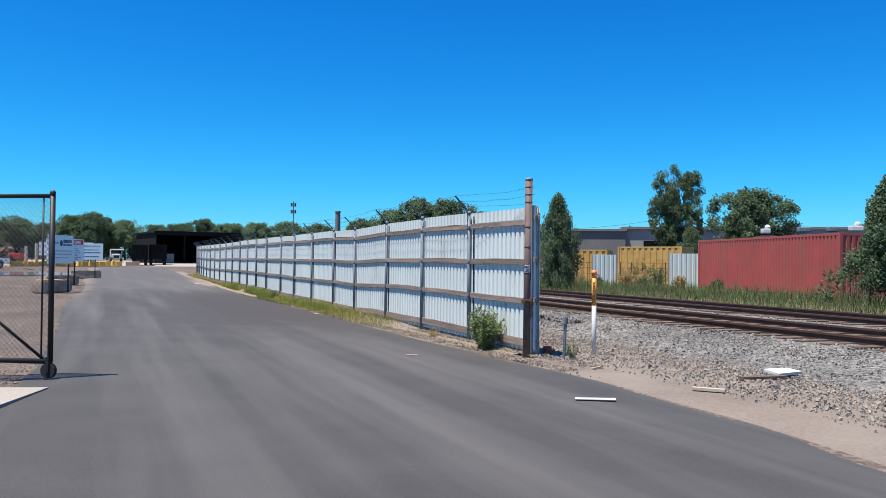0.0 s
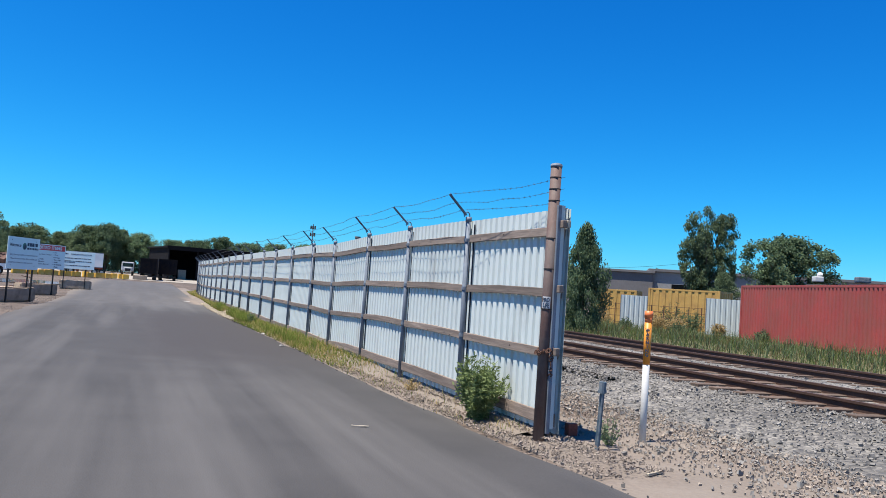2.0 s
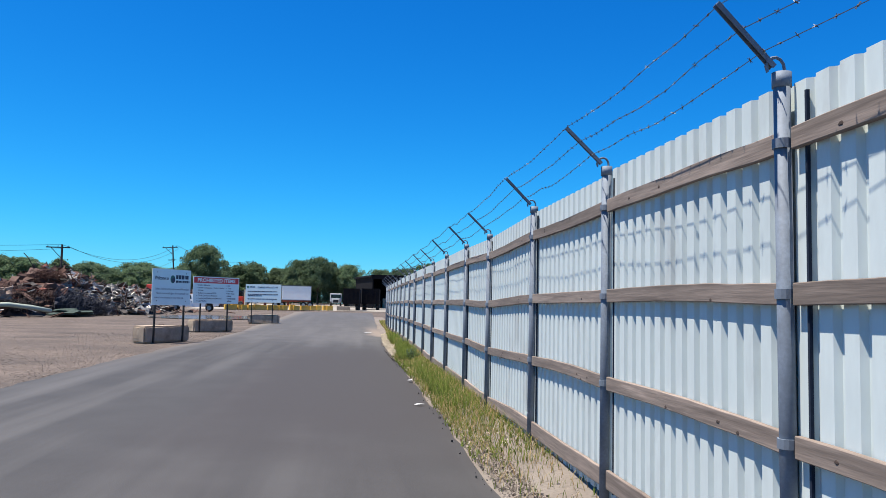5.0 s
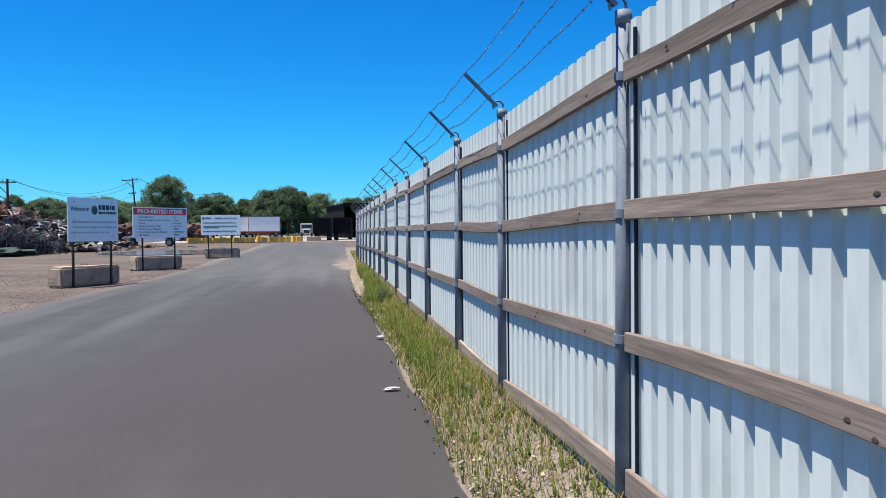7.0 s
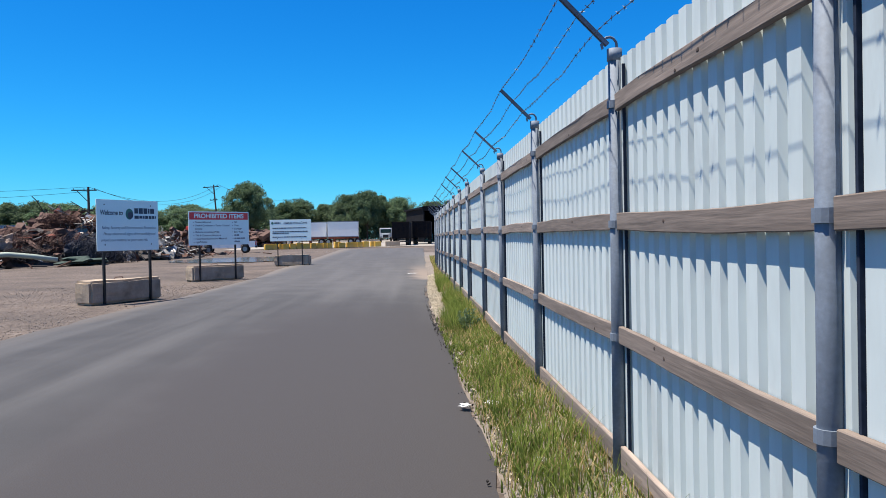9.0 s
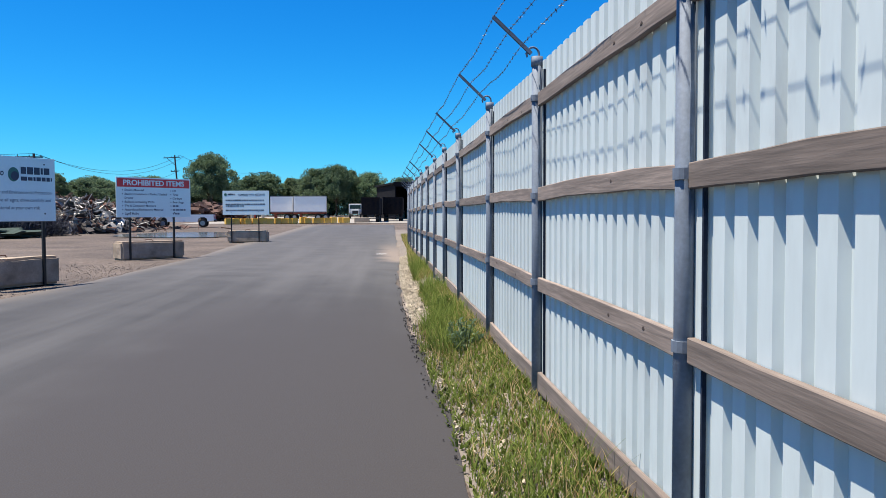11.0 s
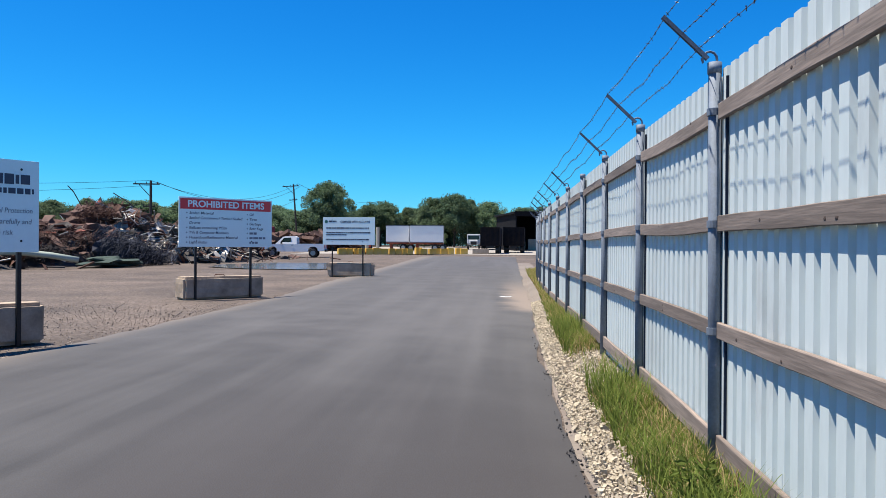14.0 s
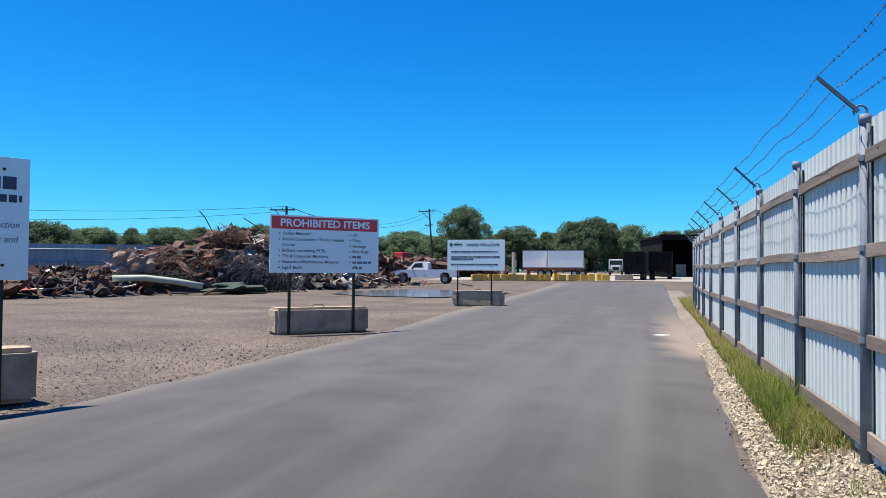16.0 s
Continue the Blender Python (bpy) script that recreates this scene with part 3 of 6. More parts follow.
# the fence top rises and dips a little along its run
FENCE_LIFT = [(16, 0.0), (19.4, 0.02), (22, 0.04), (25, 0.035), (27.3, -0.02), (29.5, 0.01), (35.5, 0.02), (38, 0.05), (41.4, 0.06), (44, 0.08), (47, 0.08), (60, 0.07)]


def fence_n(s):
    return 9.59 + (0.0019 * (s - 58) ** 2 if s > 58 else 0.0)


def fence_at(s, off=0.0, z=0.0):
    return at(fence_n(s) + off, s, z + lerp_table(FENCE_LIFT, s))


fence = thing("fence", "tall white ribbed metal fence with timber rails and barbed wire", "fence")
FRAME = Matrix(((N.x, U.x, 0, 0), (N.y, U.y, 0, 0), (0, 0, 1, 0), (0, 0, 0, 1)))
RAILS = (2.285, 1.59, 0.925, 0.205)


def build_fence():
    # one post, its cap and its arm, shared
    bm = bmesh.new()
    tube(bm, (0, 0, -0.2), (0, 0, 2.56), 0.038, seg=14)
    post_me = mesh_of("post", bm, M_GALV, True)
    bm = bmesh.new()
    tube(bm, (0, 0, 2.53), (0, 0, 2.60), 0.044, seg=14)
    cap_me = mesh_of("post_cap", bm, M_GALV, True)
    bm = bmesh.new()
    loop = [(-0.03 + 0.045 * math.cos(a), 0, 2.62 + 0.05 * math.sin(a)) for a in [i * math.pi / 6 - 0.6 for i in range(9)]]
    bent(bm, [(0.02, 0, 2.58)] + loop + [(-0.08, 0, 2.63)], 0.008, 6)
    d = Vector((-0.31, 0, 0.30))
    q = Matrix.Translation((-0.05, 0, 2.63)) @ d.to_track_quat("X", "Z").to_matrix().to_4x4()
    box(bm, (0.39, 0.030, 0.006), (0.185, 0, 0.010), q)
    for y in (-0.014, 0.014):
        box(bm, (0.39, 0.004, 0.024), (0.185, y, 0), q)
    arm_me = mesh_of("barbed_wire_arm", bm, M_GALV)
    bm = bmesh.new()
    tube(bm, (0, 0, -0.022), (0, 0, 0.022), 0.047, seg=14)
    box(bm, (0.05, 0.012, 0.035), (0.02, 0.05, 0))
    tube(bm, (0.0, 0.045, 0), (0.0, 0.075, 0), 0.007, seg=6)
    clamp_me = mesh_of("rail_clamp", bm, M_GALV)
    for i, s in enumerate(POSTS):
        if i == 0:
            continue
        m = Matrix.Translation(fence_at(s)) @ FRAME @ Matrix.Rotation(rng.uniform(-0.006, 0.006), 4, "Y") @ Matrix.Rotation(rng.uniform(-0.006, 0.006), 4, "X")
        po = new("post", post_me)
        po.parent = fence
        po.matrix_world = m
        c = new("post_cap", cap_me)
        c.parent = po
        if i not in NO_ARM:
            a = new("barbed_wire_arm", arm_me)
            a.parent = po
            a.matrix_local = Matrix.Rotation(rng.uniform(-0.09, 0.09), 4, "Z")
        for z in RAILS[:3]:
            k = new("rail_clamp", clamp_me)
            k.parent = po
            k.matrix_local = Matrix.Translation((0, 0, z + rng.uniform(-0.02, 0.02)))
    # rails and sheets, bay by bay
    for i, (a, b) in enumerate(zip(POSTS, POSTS[1:])):
        warp = [rng.uniform(-0.02, 0.02) for _ in RAILS]
        for j, z in enumerate(RAILS):
            bm = bmesh.new()
            cols = 10
            h = 0.1 if j < 3 else 0.14
            rows = []
            for c in range(cols + 1):
                f = c / cols
                s = a + 0.05 + (b - a - 0.10) * f
                sag = warp[j] * math.sin(math.pi * f) + 0.007 * noise.noise(Vector((s * 2, z * 5, 0)))
                hh = h * (1 + 0.05 * noise.noise(Vector((s * 3.1, z * 3, 4))))
                ring = [fence_at(s, o, z + sag + e * hh / 2) for o, e in ((-0.004, -0.92), (0.0, -1), (0.026, -1), (0.026, 1), (0.0, 1), (-0.004, 0.92))]
                rows.append([bm.verts.new(p) for p in ring])
            for r0, r1 in zip(rows, rows[1:]):
                for q in range(6):
                    bm.faces.new((r0[q], r0[(q + 1) % 6], r1[(q + 1) % 6], r1[q]))
            bm.faces.new(rows[0][::-1])
            bm.faces.new(rows[-1])
            tr_ = part("timber_rail", bm, M_WOOD, fence)
            if j < 3 and i < 14:
                for q in range(rng.randrange(1, 4)):
                    bm = bmesh.new()
                    kp = fence_at(a + rng.uniform(0.25, b - a - 0.25), -0.0035, z + rng.uniform(-0.03, 0.03))
                    lump(bm, (0, 0, 0), (0.003, 0.014 + 0.008 * rng.random(), 0.010), 2, 0.4, q, FRAME.to_3x3())
                    bmesh.ops.translate(bm, vec=kp, verts=bm.verts)
                    part("knot", bm, M_KNOT, tr_)
        top = 2.555 + rng.uniform(-0.012, 0.012)
        lean = rng.uniform(-0.004, 0.004)
        bm = bmesh.new()
        ribbed(bm, fence_at(a - 0.1 if i else a + 0.03, 0.072), fence_at(a + 0.6, 0.072), 0.06, top - 0.01, 0.8, 0.004, out=-N, crest=0.8)
        part("lap_strip", bm, M_SHEET, fence)
        bm = bmesh.new()
        ribbed(bm, fence_at(a + 0.03, 0.033 + lean), fence_at(b + 0.02, 0.033 + lean), 0.06, top, 0.172, 0.029, out=-N, crest=0.56)
        part("metal_sheet", bm, M_SHEET, fence)
        # a solid dark strip beside the post: the joint's shade, put in as colour
        bm = bmesh.new()
        box(bm, (0.016, 0.015, 2.38), m=Matrix.Translation(fence_at(b - 0.125, 0.030, 1.30)) @ FRAME)
        part("joint_shade_strip", bm, M_JOINT_SHADE, fence, "dark strip painted as the shade in the joint between two sheets")
    # barbed wire: three strands on the arms, with barbs
    for k, f in enumerate((0.22, 0.58, 0.97)):
        bm = bmesh.new()
        off, z = -0.05 - 0.275 * f, 2.63 + 0.275 * f
        pts = [fence_at(POSTS[0] + 0.02, -0.03, 2.62 + 0.13 * k)]
        for a, b in zip(POSTS, POSTS[1:]):
            for c in range(1, 7):
                g = c / 6
                sag = -0.05 * math.sin(math.pi * g) * rng.uniform(0.4, 1.2)
                o, zz = (off, z) if a != POSTS[0] else (-0.03 + (off + 0.03) * g, 2.62 + 0.13 * k + (z - 2.62 - 0.13 * k) * g)
                pts.append(fence_at(a + (b - a) * g, o, zz + sag))
        bent(bm, pts, 0.002, 4)
        s = POSTS[0] + 0.1
        while s < 62:
            seg = max(i for i, q in enumerate(POSTS) if q <= s)
            g = (s - POSTS[seg]) / (POSTS[seg + 1] - POSTS[seg])
            idx = seg * 6 + min(5, int(g * 6))
            h = g * 6 - int(g * 6)
            p = pts[idx].lerp(pts[idx + 1], h)
            for _ in range(2):
                dv = Vector((rng.uniform(-1, 1), rng.uniform(-1, 1), rng.uniform(-1, 1))).normalized() * 0.016
                tube(bm, p - dv, p + dv, 0.0018, seg=3)
            lump(bm, p, (0.006, 0.006, 0.006), 1, 0)
            s += 0.13
        part("barbed_wire", bm, M_WIRE, fence)


build_fence()

# end post, chain and the stub of timber behind
END = Vector((0.86, 19.2, 0))
end_post = thing("gate_post", "tall rusty steel pipe gate post with a chain", "post", Matrix.Translation(END))
bm = bmesh.new()
tube(bm, (0, 0, -0.3), (0.03, 0.05, 3.0), 0.062, seg=20)
part("pipe", bm, M_RUSTPIPE, end_post, smooth=True)
bm = bmesh.new()
tube(bm, (0.03, 0.05, 2.995), (0.031, 0.05, 3.025), 0.066, seg=20)
lump(bm, (0.031, 0.05, 3.025), (0.066, 0.066, 0.02), 2, 0)
part("cap", bm, M_GALV, end_post, "grey domed pipe cap", True)
for z in (2.62, 2.75, 2.88, 1.86, 1.42, 2.2):
    bm = bmesh.new()
    tube(bm, (0.03 * z / 3, 0.05 * z / 3, z - 0.006), (0.03 * z / 3, 0.05 * z / 3, z + 0.006), 0.065, seg=18)
    part("wire_band", bm, M_SCRAPDARK, end_post)


def torus(bm, centre, r, t, m=None, seg=12, ts=6, squash=1.0):
    rings = []
    for i in range(seg):
        a = 2 * math.pi * i / seg
        ring = []
        for j in range(ts):
            b = 2 * math.pi * j / ts
            v = Vector(((r + t * math.cos(b)) * math.cos(a) * squash, (r + t * math.cos(b)) * math.sin(a), t * math.sin(b)))
            if m is not None:
                v = m @ v
            ring.append(bm.verts.new(v + Vector(centre)))
        rings.append(ring)
    for i in range(seg):
        for j in range(ts):
            bm.faces.new((rings[i][j], rings[(i + 1) % seg][j], rings[(i + 1) % seg][(j + 1) % ts], rings[i][(j + 1) % ts]))


for i in range(26):
    a = 2 * math.pi * i / 18
    if i < 18:
        c = (0.085 * math.cos(a) + 0.015, 0.085 * math.sin(a) + 0.015, 0.97 + 0.03 * math.sin(a + 1))
    else:
        c = (0.09, -0.04, 0.93 - 0.032 * (i - 18))
    bm = bmesh.new()
    torus(bm, c, 0.018, 0.006, Euler((rng.uniform(0, 3), rng.uniform(0, 3), a)).to_matrix(), 8, 5, 1.4)
    part("chain_link", bm, M_RUST, end_post)
# the sticker, wrapped a little round the pipe
bm = bmesh.new()
FACE = math.atan2(-0.96, -0.28)
cols = []
for i in range(9):
    a = FACE + (i / 8 - 0.5) * 1.45
    cols.append([bm.verts.new((0.0665 * math.cos(a) + 0.018, 0.0665 * math.sin(a) + 0.029, z)) for z in (1.42, 1.555)])
for p, q in zip(cols, cols[1:]):
    bm.faces.new((p[0], q[0], q[1], p[1]))
sticker = part("sticker", bm, M_STICKER, end_post, "white and blue square sticker with bold letters")
fm = Matrix.Translation((0.018 + 0.0685 * math.cos(FACE), 0.029 + 0.0685 * math.sin(FACE), 0)) @ Matrix.Rotation(FACE + math.pi / 2, 4, "Z") @ Matrix.Rotation(math.pi / 2, 4, "X")
text_mesh("lettering", "PRO", 0.062, M_INK, fm @ Matrix.Translation((0, 1.497, 0)) @ Matrix.Diagonal((0.66, 1, 1, 1)), sticker, "CENTER", 0.003)
text_mesh("lettering", "LIFE", 0.062, M_INK, fm @ Matrix.Translation((0, 1.437, 0)) @ Matrix.Diagonal((0.66, 1, 1, 1)), sticker, "CENTER", 0.003)

stub = thing("fence_end", "white folded metal fence end with bolted timber stubs", "fence end")
bm = bmesh.new()
box(bm, (0.045, 0.10, 2.50), m=Matrix.Translation(at(9.52, 16.72, 1.32)) @ FRAME, bevel=0.006)
part("end_timber", bm, M_GALV, stub)
bm = bmesh.new()
ribbed(bm, at(9.543, 16.68), at(9.60, 16.70), 0.12, 2.57, 0.17, 0.03, out=-U, crest=0.8)
part("end_sheet", bm, M_SHEET, stub)
for z in (2.36, 1.645, 0.96):
    bm = bmesh.new()
    box(bm, (0.055, 0.06, 0.085), m=Matrix.Translation(at(9.545, 16.62, z)) @ FRAME, bevel=0.008)
    part("timber_end", bm, M_WOOD, stub)
bm = bmesh.new()
box(bm, (0.045, 0.05, 0.08), m=Matrix.Translation(at(9.60, 16.62, 2.36)) @ FRAME, bevel=0.008)
part("pale_block", bm, M_BOARD, stub)
bm = bmesh.new()
box(bm, (0.12, 0.09, 0.14), m=Matrix.Translation(at(9.95, 16.9, 0.08)) @ FRAME, bevel=0.01)
tagged(part("brick", bm, M_RUSTRED), "broken red brick on the gravel", "brick")

# ---------------------------------------------------------------- markers and litter by the tracks
marker = thing("marker_post", "white plastic pipeline marker post with an orange top", "marker post", Matrix.Translation((2.05, 19.7, 0)))
bm = bmesh.new()
tube(bm, (0, 0, -0.2), (0, 0, 0.98), 0.039, seg=18)
part("post", bm, M_WHITE, marker, smooth=True)
bm = bmesh.new()
tube(bm, (0, 0, 0.86), (0, 0, 1.34), 0.041, seg=18)
part("warning_label", bm, M_YELLOW_LABEL, marker, "orange-yellow label with black letters", smooth=True)
bm = bmesh.new()
tube(bm, (0, 0, 1.34), (0, 0, 1.40), 0.042, seg=18)
tube(bm, (0, 0, 1.39), (0, 0, 1.47), 0.048, 0.046, seg=18)
part("cap", bm, M_ORANGE, marker, "orange plastic cap", True)
mf = math.atan2(-0.98, -0.16)
for i, ch in enumerate("WARNING"):
    mm = Matrix.Translation((0.043 * math.cos(mf), 0.043 * math.sin(mf), 1.235 - 0.047 * i)) @ Matrix.Rotation(mf + math.pi / 2, 4, "Z") @ Matrix.Rotation(math.pi / 2, 4, "X")
    text_mesh("letter", ch, 0.052, M_INK, mm, marker, "CENTER", 0.002)
valve = thing("steel_stake", "flaking blue painted steel stake with a dark cap", "stake", Matrix.Translation((1.47, 18.92, 0)))
bm = bmesh.new()
box(bm, (0.05, 0.012, 0.80), (0, 0.02, 0.25), Matrix.Rotation(0.04, 4, "Y"))
box(bm, (0.012, 0.05, 0.80), (0, 0, 0.25), Matrix.Rotation(0.04, 4, "Y"))
part("stake", bm, M_BLUEPAINT, valve)
bm = bmesh.new()
tube(bm, (0.02, 0, 0.58), (0.025, 0, 0.70), 0.034, 0.04, seg=10)
box(bm, (0.09, 0.02, 0.03), (0.02, 0, 0.60))
part("cap", bm, M_BLUEPAINT, valve)


def slab(name, label, category, x, y, z, size, rot, material, bevel=0.004, tilt=0.0):
    bm = bmesh.new()
    box(bm, size, (0, 0, size[2] / 2), bevel=bevel)
    for v in bm.verts:
        v.co.z += 0.012 * noise.noise(Vector((v.co.x * 6, v.co.y * 6, x)))
    ob = part(name, bm, material)
    ob.matrix_world = Matrix.Translation((x, y, z)) @ Matrix.Rotation(rot, 4, "Z") @ Matrix.Rotation(tilt, 4, "X")
    return tagged(ob, label, category)


slab("metal_strip", "white bent metal strip lying on the asphalt", "litter", 1.5, 14.86, 0.035, (0.46, 0.10, 0.012), -0.05, M_LITTER)
slab("plank", "pale broken plank on the dirt", "plank", 3.03, 15.87, 0.0, (0.40, 0.09, 0.04), -0.4, M_BOARD)
slab("foam_board", "white foam board lying on the gravel", "board", 4.45, 17.35, 0.05, (0.45, 0.28, 0.04), 0.5, M_LITTER, tilt=0.08)
slab("dark_plank", "dark charred plank on the gravel", "plank", 4.05, 17.0, 0.0, (0.7, 0.12, 0.05), 0.35, M_SLEEPER)
slab("stick", "thin pale stick on the dirt", "stick", 1.9, 17.9, 0.0, (0.28, 0.03, 0.02), 0.9, M_BOARD)
slab("stick", "thin dark twig on the asphalt", "stick", -7.6, 36.0, 0.035, (0.35, 0.012, 0.01), 0.5, M_SLEEPER)
slab("plastic_strip", "small pale strip lying on the asphalt", "litter", -1.05, 18.9, 0.035, (0.19, 0.02, 0.008), 0.2, M_BOARD)


def scrap_paper(label, x, y, size, seed):
    bm = bmesh.new()
    lump(bm, (0, 0, size[2] * 0.5), (size[0], size[1], size[2] * 0.5), 3, 1.1, seed)
    ob = part("paper_scrap", bm, M_LITTER)
    ob.matrix_world = Matrix.Translation((x, y, 0.018)) @ Matrix.Rotation(seed, 4, "Z")
    tagged(ob, label, "litter")


scrap_paper("flattened white cup on the asphalt", -5.05, 29.2, (0.075, 0.035, 0.014), 1.0)
scrap_paper("crumpled white paper at the road edge", -6.68, 32.75, (0.06, 0.04, 0.02), 2.0)
scrap_paper("crumpled pale paper at the road edge", -6.5, 32.95, (0.06, 0.05, 0.02), 3.0)
scrap_paper("flat white scrap on the dusty patch", -19.5, 57.3, (0.16, 0.1, 0.02), 4.0)
scrap_paper("crumpled white paper in the grass", -4.6, 29.6, (0.06, 0.04, 0.03), 5.0)
scrap_paper("small crumpled wrapper in the grass", -5.5, 31.3, (0.05, 0.04, 0.03), 6.0)
scrap_paper("pale plastic scrap beside the puddle", -46.5, 82.0, (0.2, 0.15, 0.08), 8.0)
v = [(5.6 + 0.55 * math.cos(a) * (1 + 0.25 * math.sin(3 * a)), 18.3 + 0.5 * math.sin(a), 0.055) for a in [i * 2 * math.pi / 24 for i in range(24)]]
tagged(raw("small_puddle", v, [tuple(range(24))], M_SLUSH), "blue-grey shallow puddle on the gravel", "puddle", kind="structure")


# ---------------------------------------------------------------- plants
def blades(name, count, place, height, width, material, label, seed, bend=0.5, category="grass"):
    """Grass: each blade a narrow bent strip of two quads and a tip."""
    r = random.Random(seed)
    verts, faces = [], []
    for _ in range(count):
        p, k = place(r)
        h = height * k * r.uniform(0.45, 1.15)
        a = r.uniform(0, 6.283)
        d = Vector((math.cos(a), math.sin(a), 0))
        w = Vector((-d.y, d.x, 0)) * width * r.uniform(0.6, 1.3)
        b = bend * r.uniform(0.2, 1.2) * h
        o = len(verts)
        for f, ww in ((0, 1.0), (0.5, 0.8), (0.85, 0.45)):
            c = Vector(p) + d * (b * f * f) + Vector((0, 0, h * f * (1 - 0.18 * f)))
            verts += [tuple(c - w * ww), tuple(c + w * ww)]
        c = Vector(p) + d * b * 1.15 + Vector((0, 0, h * 0.86))
        verts.append(tuple(c))
        faces += [(o, o + 1, o + 3, o + 2), (o + 2, o + 3, o + 5, o + 4), (o + 4, o + 5, o + 6)]
    return tagged(raw(name, verts, faces, material), label, category, kind="stuff")


def strip_density(s):
    return lerp_table([(17, 0.03), (22, 0.08), (25, 0.45), (28, 0.75), (33, 0.7), (35, 0.45), (37, 0.4), (38.5, 1.0), (44.2, 1.0), (44.7, 0.12), (46.9, 0.12), (47.4, 0.9), (60, 0.9), (80, 0.7)], s)


def foot_z(n, s):
    """Height of the soil banked up under the fence."""
    f = (n - fence_n(s) + 0.42) / 0.84 if s > 17 else 0
    return 0.14 * min(1, max(0.5, (s - 20.4) / 3)) * math.sin(math.pi * f) - 0.03 if 0 < f < 1 else -0.02


strip("fence_foot_soil", 17.0, 84, 0.3, lambda s: fence_n(s) - 0.42, lambda s: fence_n(s) + 0.42, 8, -0.03, M_DIRT, "brown soil banked up under the fence", "soil", 0.06, crown=lambda s: 0.14 * min(1, max(0.5, (s - 20.4) / 3)))


def p_verge(r):
    s = r.uniform(40.3, 58) if r.random() < 0.93 else r.uniform(24, 40)
    n = lerp_table(EDGE_R, s) + 0.04 + (0.75 if 44.6 < s < 47 else 0.58) * r.random() ** 1.1
    return at(n, s, max(0.0, foot_z(n, s)))


stones("verge_stones", 17000, p_verge, 0.015, M_STONE_PALE, "pale limestone gravel along the road edge", 3)


def p_strip(r):
    while True:
        s = 17 + 66 * r.random() ** 1.25
        d = strip_density(s) * (0.65 + 0.7 * noise.noise(Vector((s * 1.3, 3, 0))) + 0.3)
        if r.random() < d:
            break
    e = lerp_table(EDGE_R, s) + (0.03 if s < 40 else 0.32)
    f = fence_n(s)
    n = e + (f - e + 0.05) * r.random() ** (0.9 if s < 34 else 0.65)
    return at(n, s, foot_z(n, s)), 0.55 + 0.75 * min(1, strip_density(s)) * (0.8 + 0.5 * noise.noise(Vector((s * 0.7, 8, 0))))


def p_tall(r):
    s = r.choice([r.gauss(38.9, 0.7), r.gauss(39.6, 0.8), r.gauss(40.6, 0.8), r.gauss(42.6, 0.6), r.gauss(43.8, 0.7), r.gauss(48.7, 0.6), r.gauss(50.3, 0.8), r.gauss(53, 2), r.gauss(64, 6), r.gauss(29.5, 1.2), r.gauss(32.5, 1.2)])
    e = lerp_table(EDGE_R, s)
    return at(e + (0.12 + 0.5 * r.random() if s < 40 else 0.34 + 0.38 * r.random()), s, -0.02), 0.95 + 0.8 * noise.noise(Vector((s * 1.9, e * 3, 6)))


def p_low(r):
    s = r.choice([r.uniform(24, 40), r.uniform(33, 38.5), r.uniform(40, 44.6), r.uniform(47.2, 60)])
    e = lerp_table(EDGE_R, s) + (0.0 if s < 40 else 0.3)
    n = e + (fence_n(s) - e) * r.random() ** 0.8
    return at(n, s, foot_z(n, s)), 0.6 + 0.9 * abs(noise.noise(Vector((s * 2.3, e * 5, 2))))


blades("low_weeds", 9000, p_low, 0.11, 0.009, M_WEED, "low olive-green weeds at the road edge", 13, 0.9)
blades("dry_stalks", 1100, p_low, 0.17, 0.003, M_DRY, "dry straw among the grass by the fence", 14, 0.7)
blades("fence_grass", 17000, p_strip, 0.17, 0.0035, M_GRASS, "green grass growing along the fence foot", 11)
blades("tall_grass", 8500, p_tall, 0.38, 0.0045, M_WEED, "tall green grass clumps by the fence", 12, 0.55)
blades("dry_grass", 15000, p_strip, 0.17, 0.004, M_DRY, "dry yellow grass along the fence foot", 13, 0.8)


def leafy(name, centre, height, spread, stems, leaves, leaf, material, label, category, seed):
    """A bushy weed: thin stems from one root, each set with many narrow leaves."""
    r = random.Random(seed)
    ob = thing(name, label, category, Matrix.Translation(centre))
    bm = bmesh.new()
    lv, lf = [], []
    for _ in range(stems):
        a = r.uniform(0, 6.283)
        k = r.uniform(0.25, 1.0)
        top = Vector((math.cos(a) * spread * k, math.sin(a) * spread * k, height * (1.1 - 0.5 * k) * r.uniform(0.65, 1.05)))
        mid = Vector((top.x * 0.6, top.y * 0.6, top.z * 0.5))
        pts = [Vector((top.x * 0.22, top.y * 0.22, 0)), mid, top]
        bent(bm, pts, 0.004, 4)
        for _ in range(leaves):
            f = r.uniform(0.02, 1.0)
            p = pts[0].lerp(mid, f * 2) if f < 0.5 else mid.lerp(top, f * 2 - 1)
            d = Vector((r.uniform(-1, 1), r.uniform(-1, 1), r.uniform(-0.3, 0.9))).normalized()
            sd = d.cross(Vector((r.uniform(-1, 1), r.uniform(-1, 1), r.uniform(-1, 1)))).normalized()
            L = leaf * r.uniform(0.6, 1.3)
            o = len(lv)
            lv += [tuple(p), tuple(p + d * L * 0.5 + sd * L * 0.16), tuple(p + d * L), tuple(p + d * L * 0.5 - sd * L * 0.16)]
            lf.append((o, o + 1, o + 2, o + 3))
    part("stem", bm, material, ob)
    tagged(raw("leaves", lv, lf, material, ob), kind="stuff")
    return ob


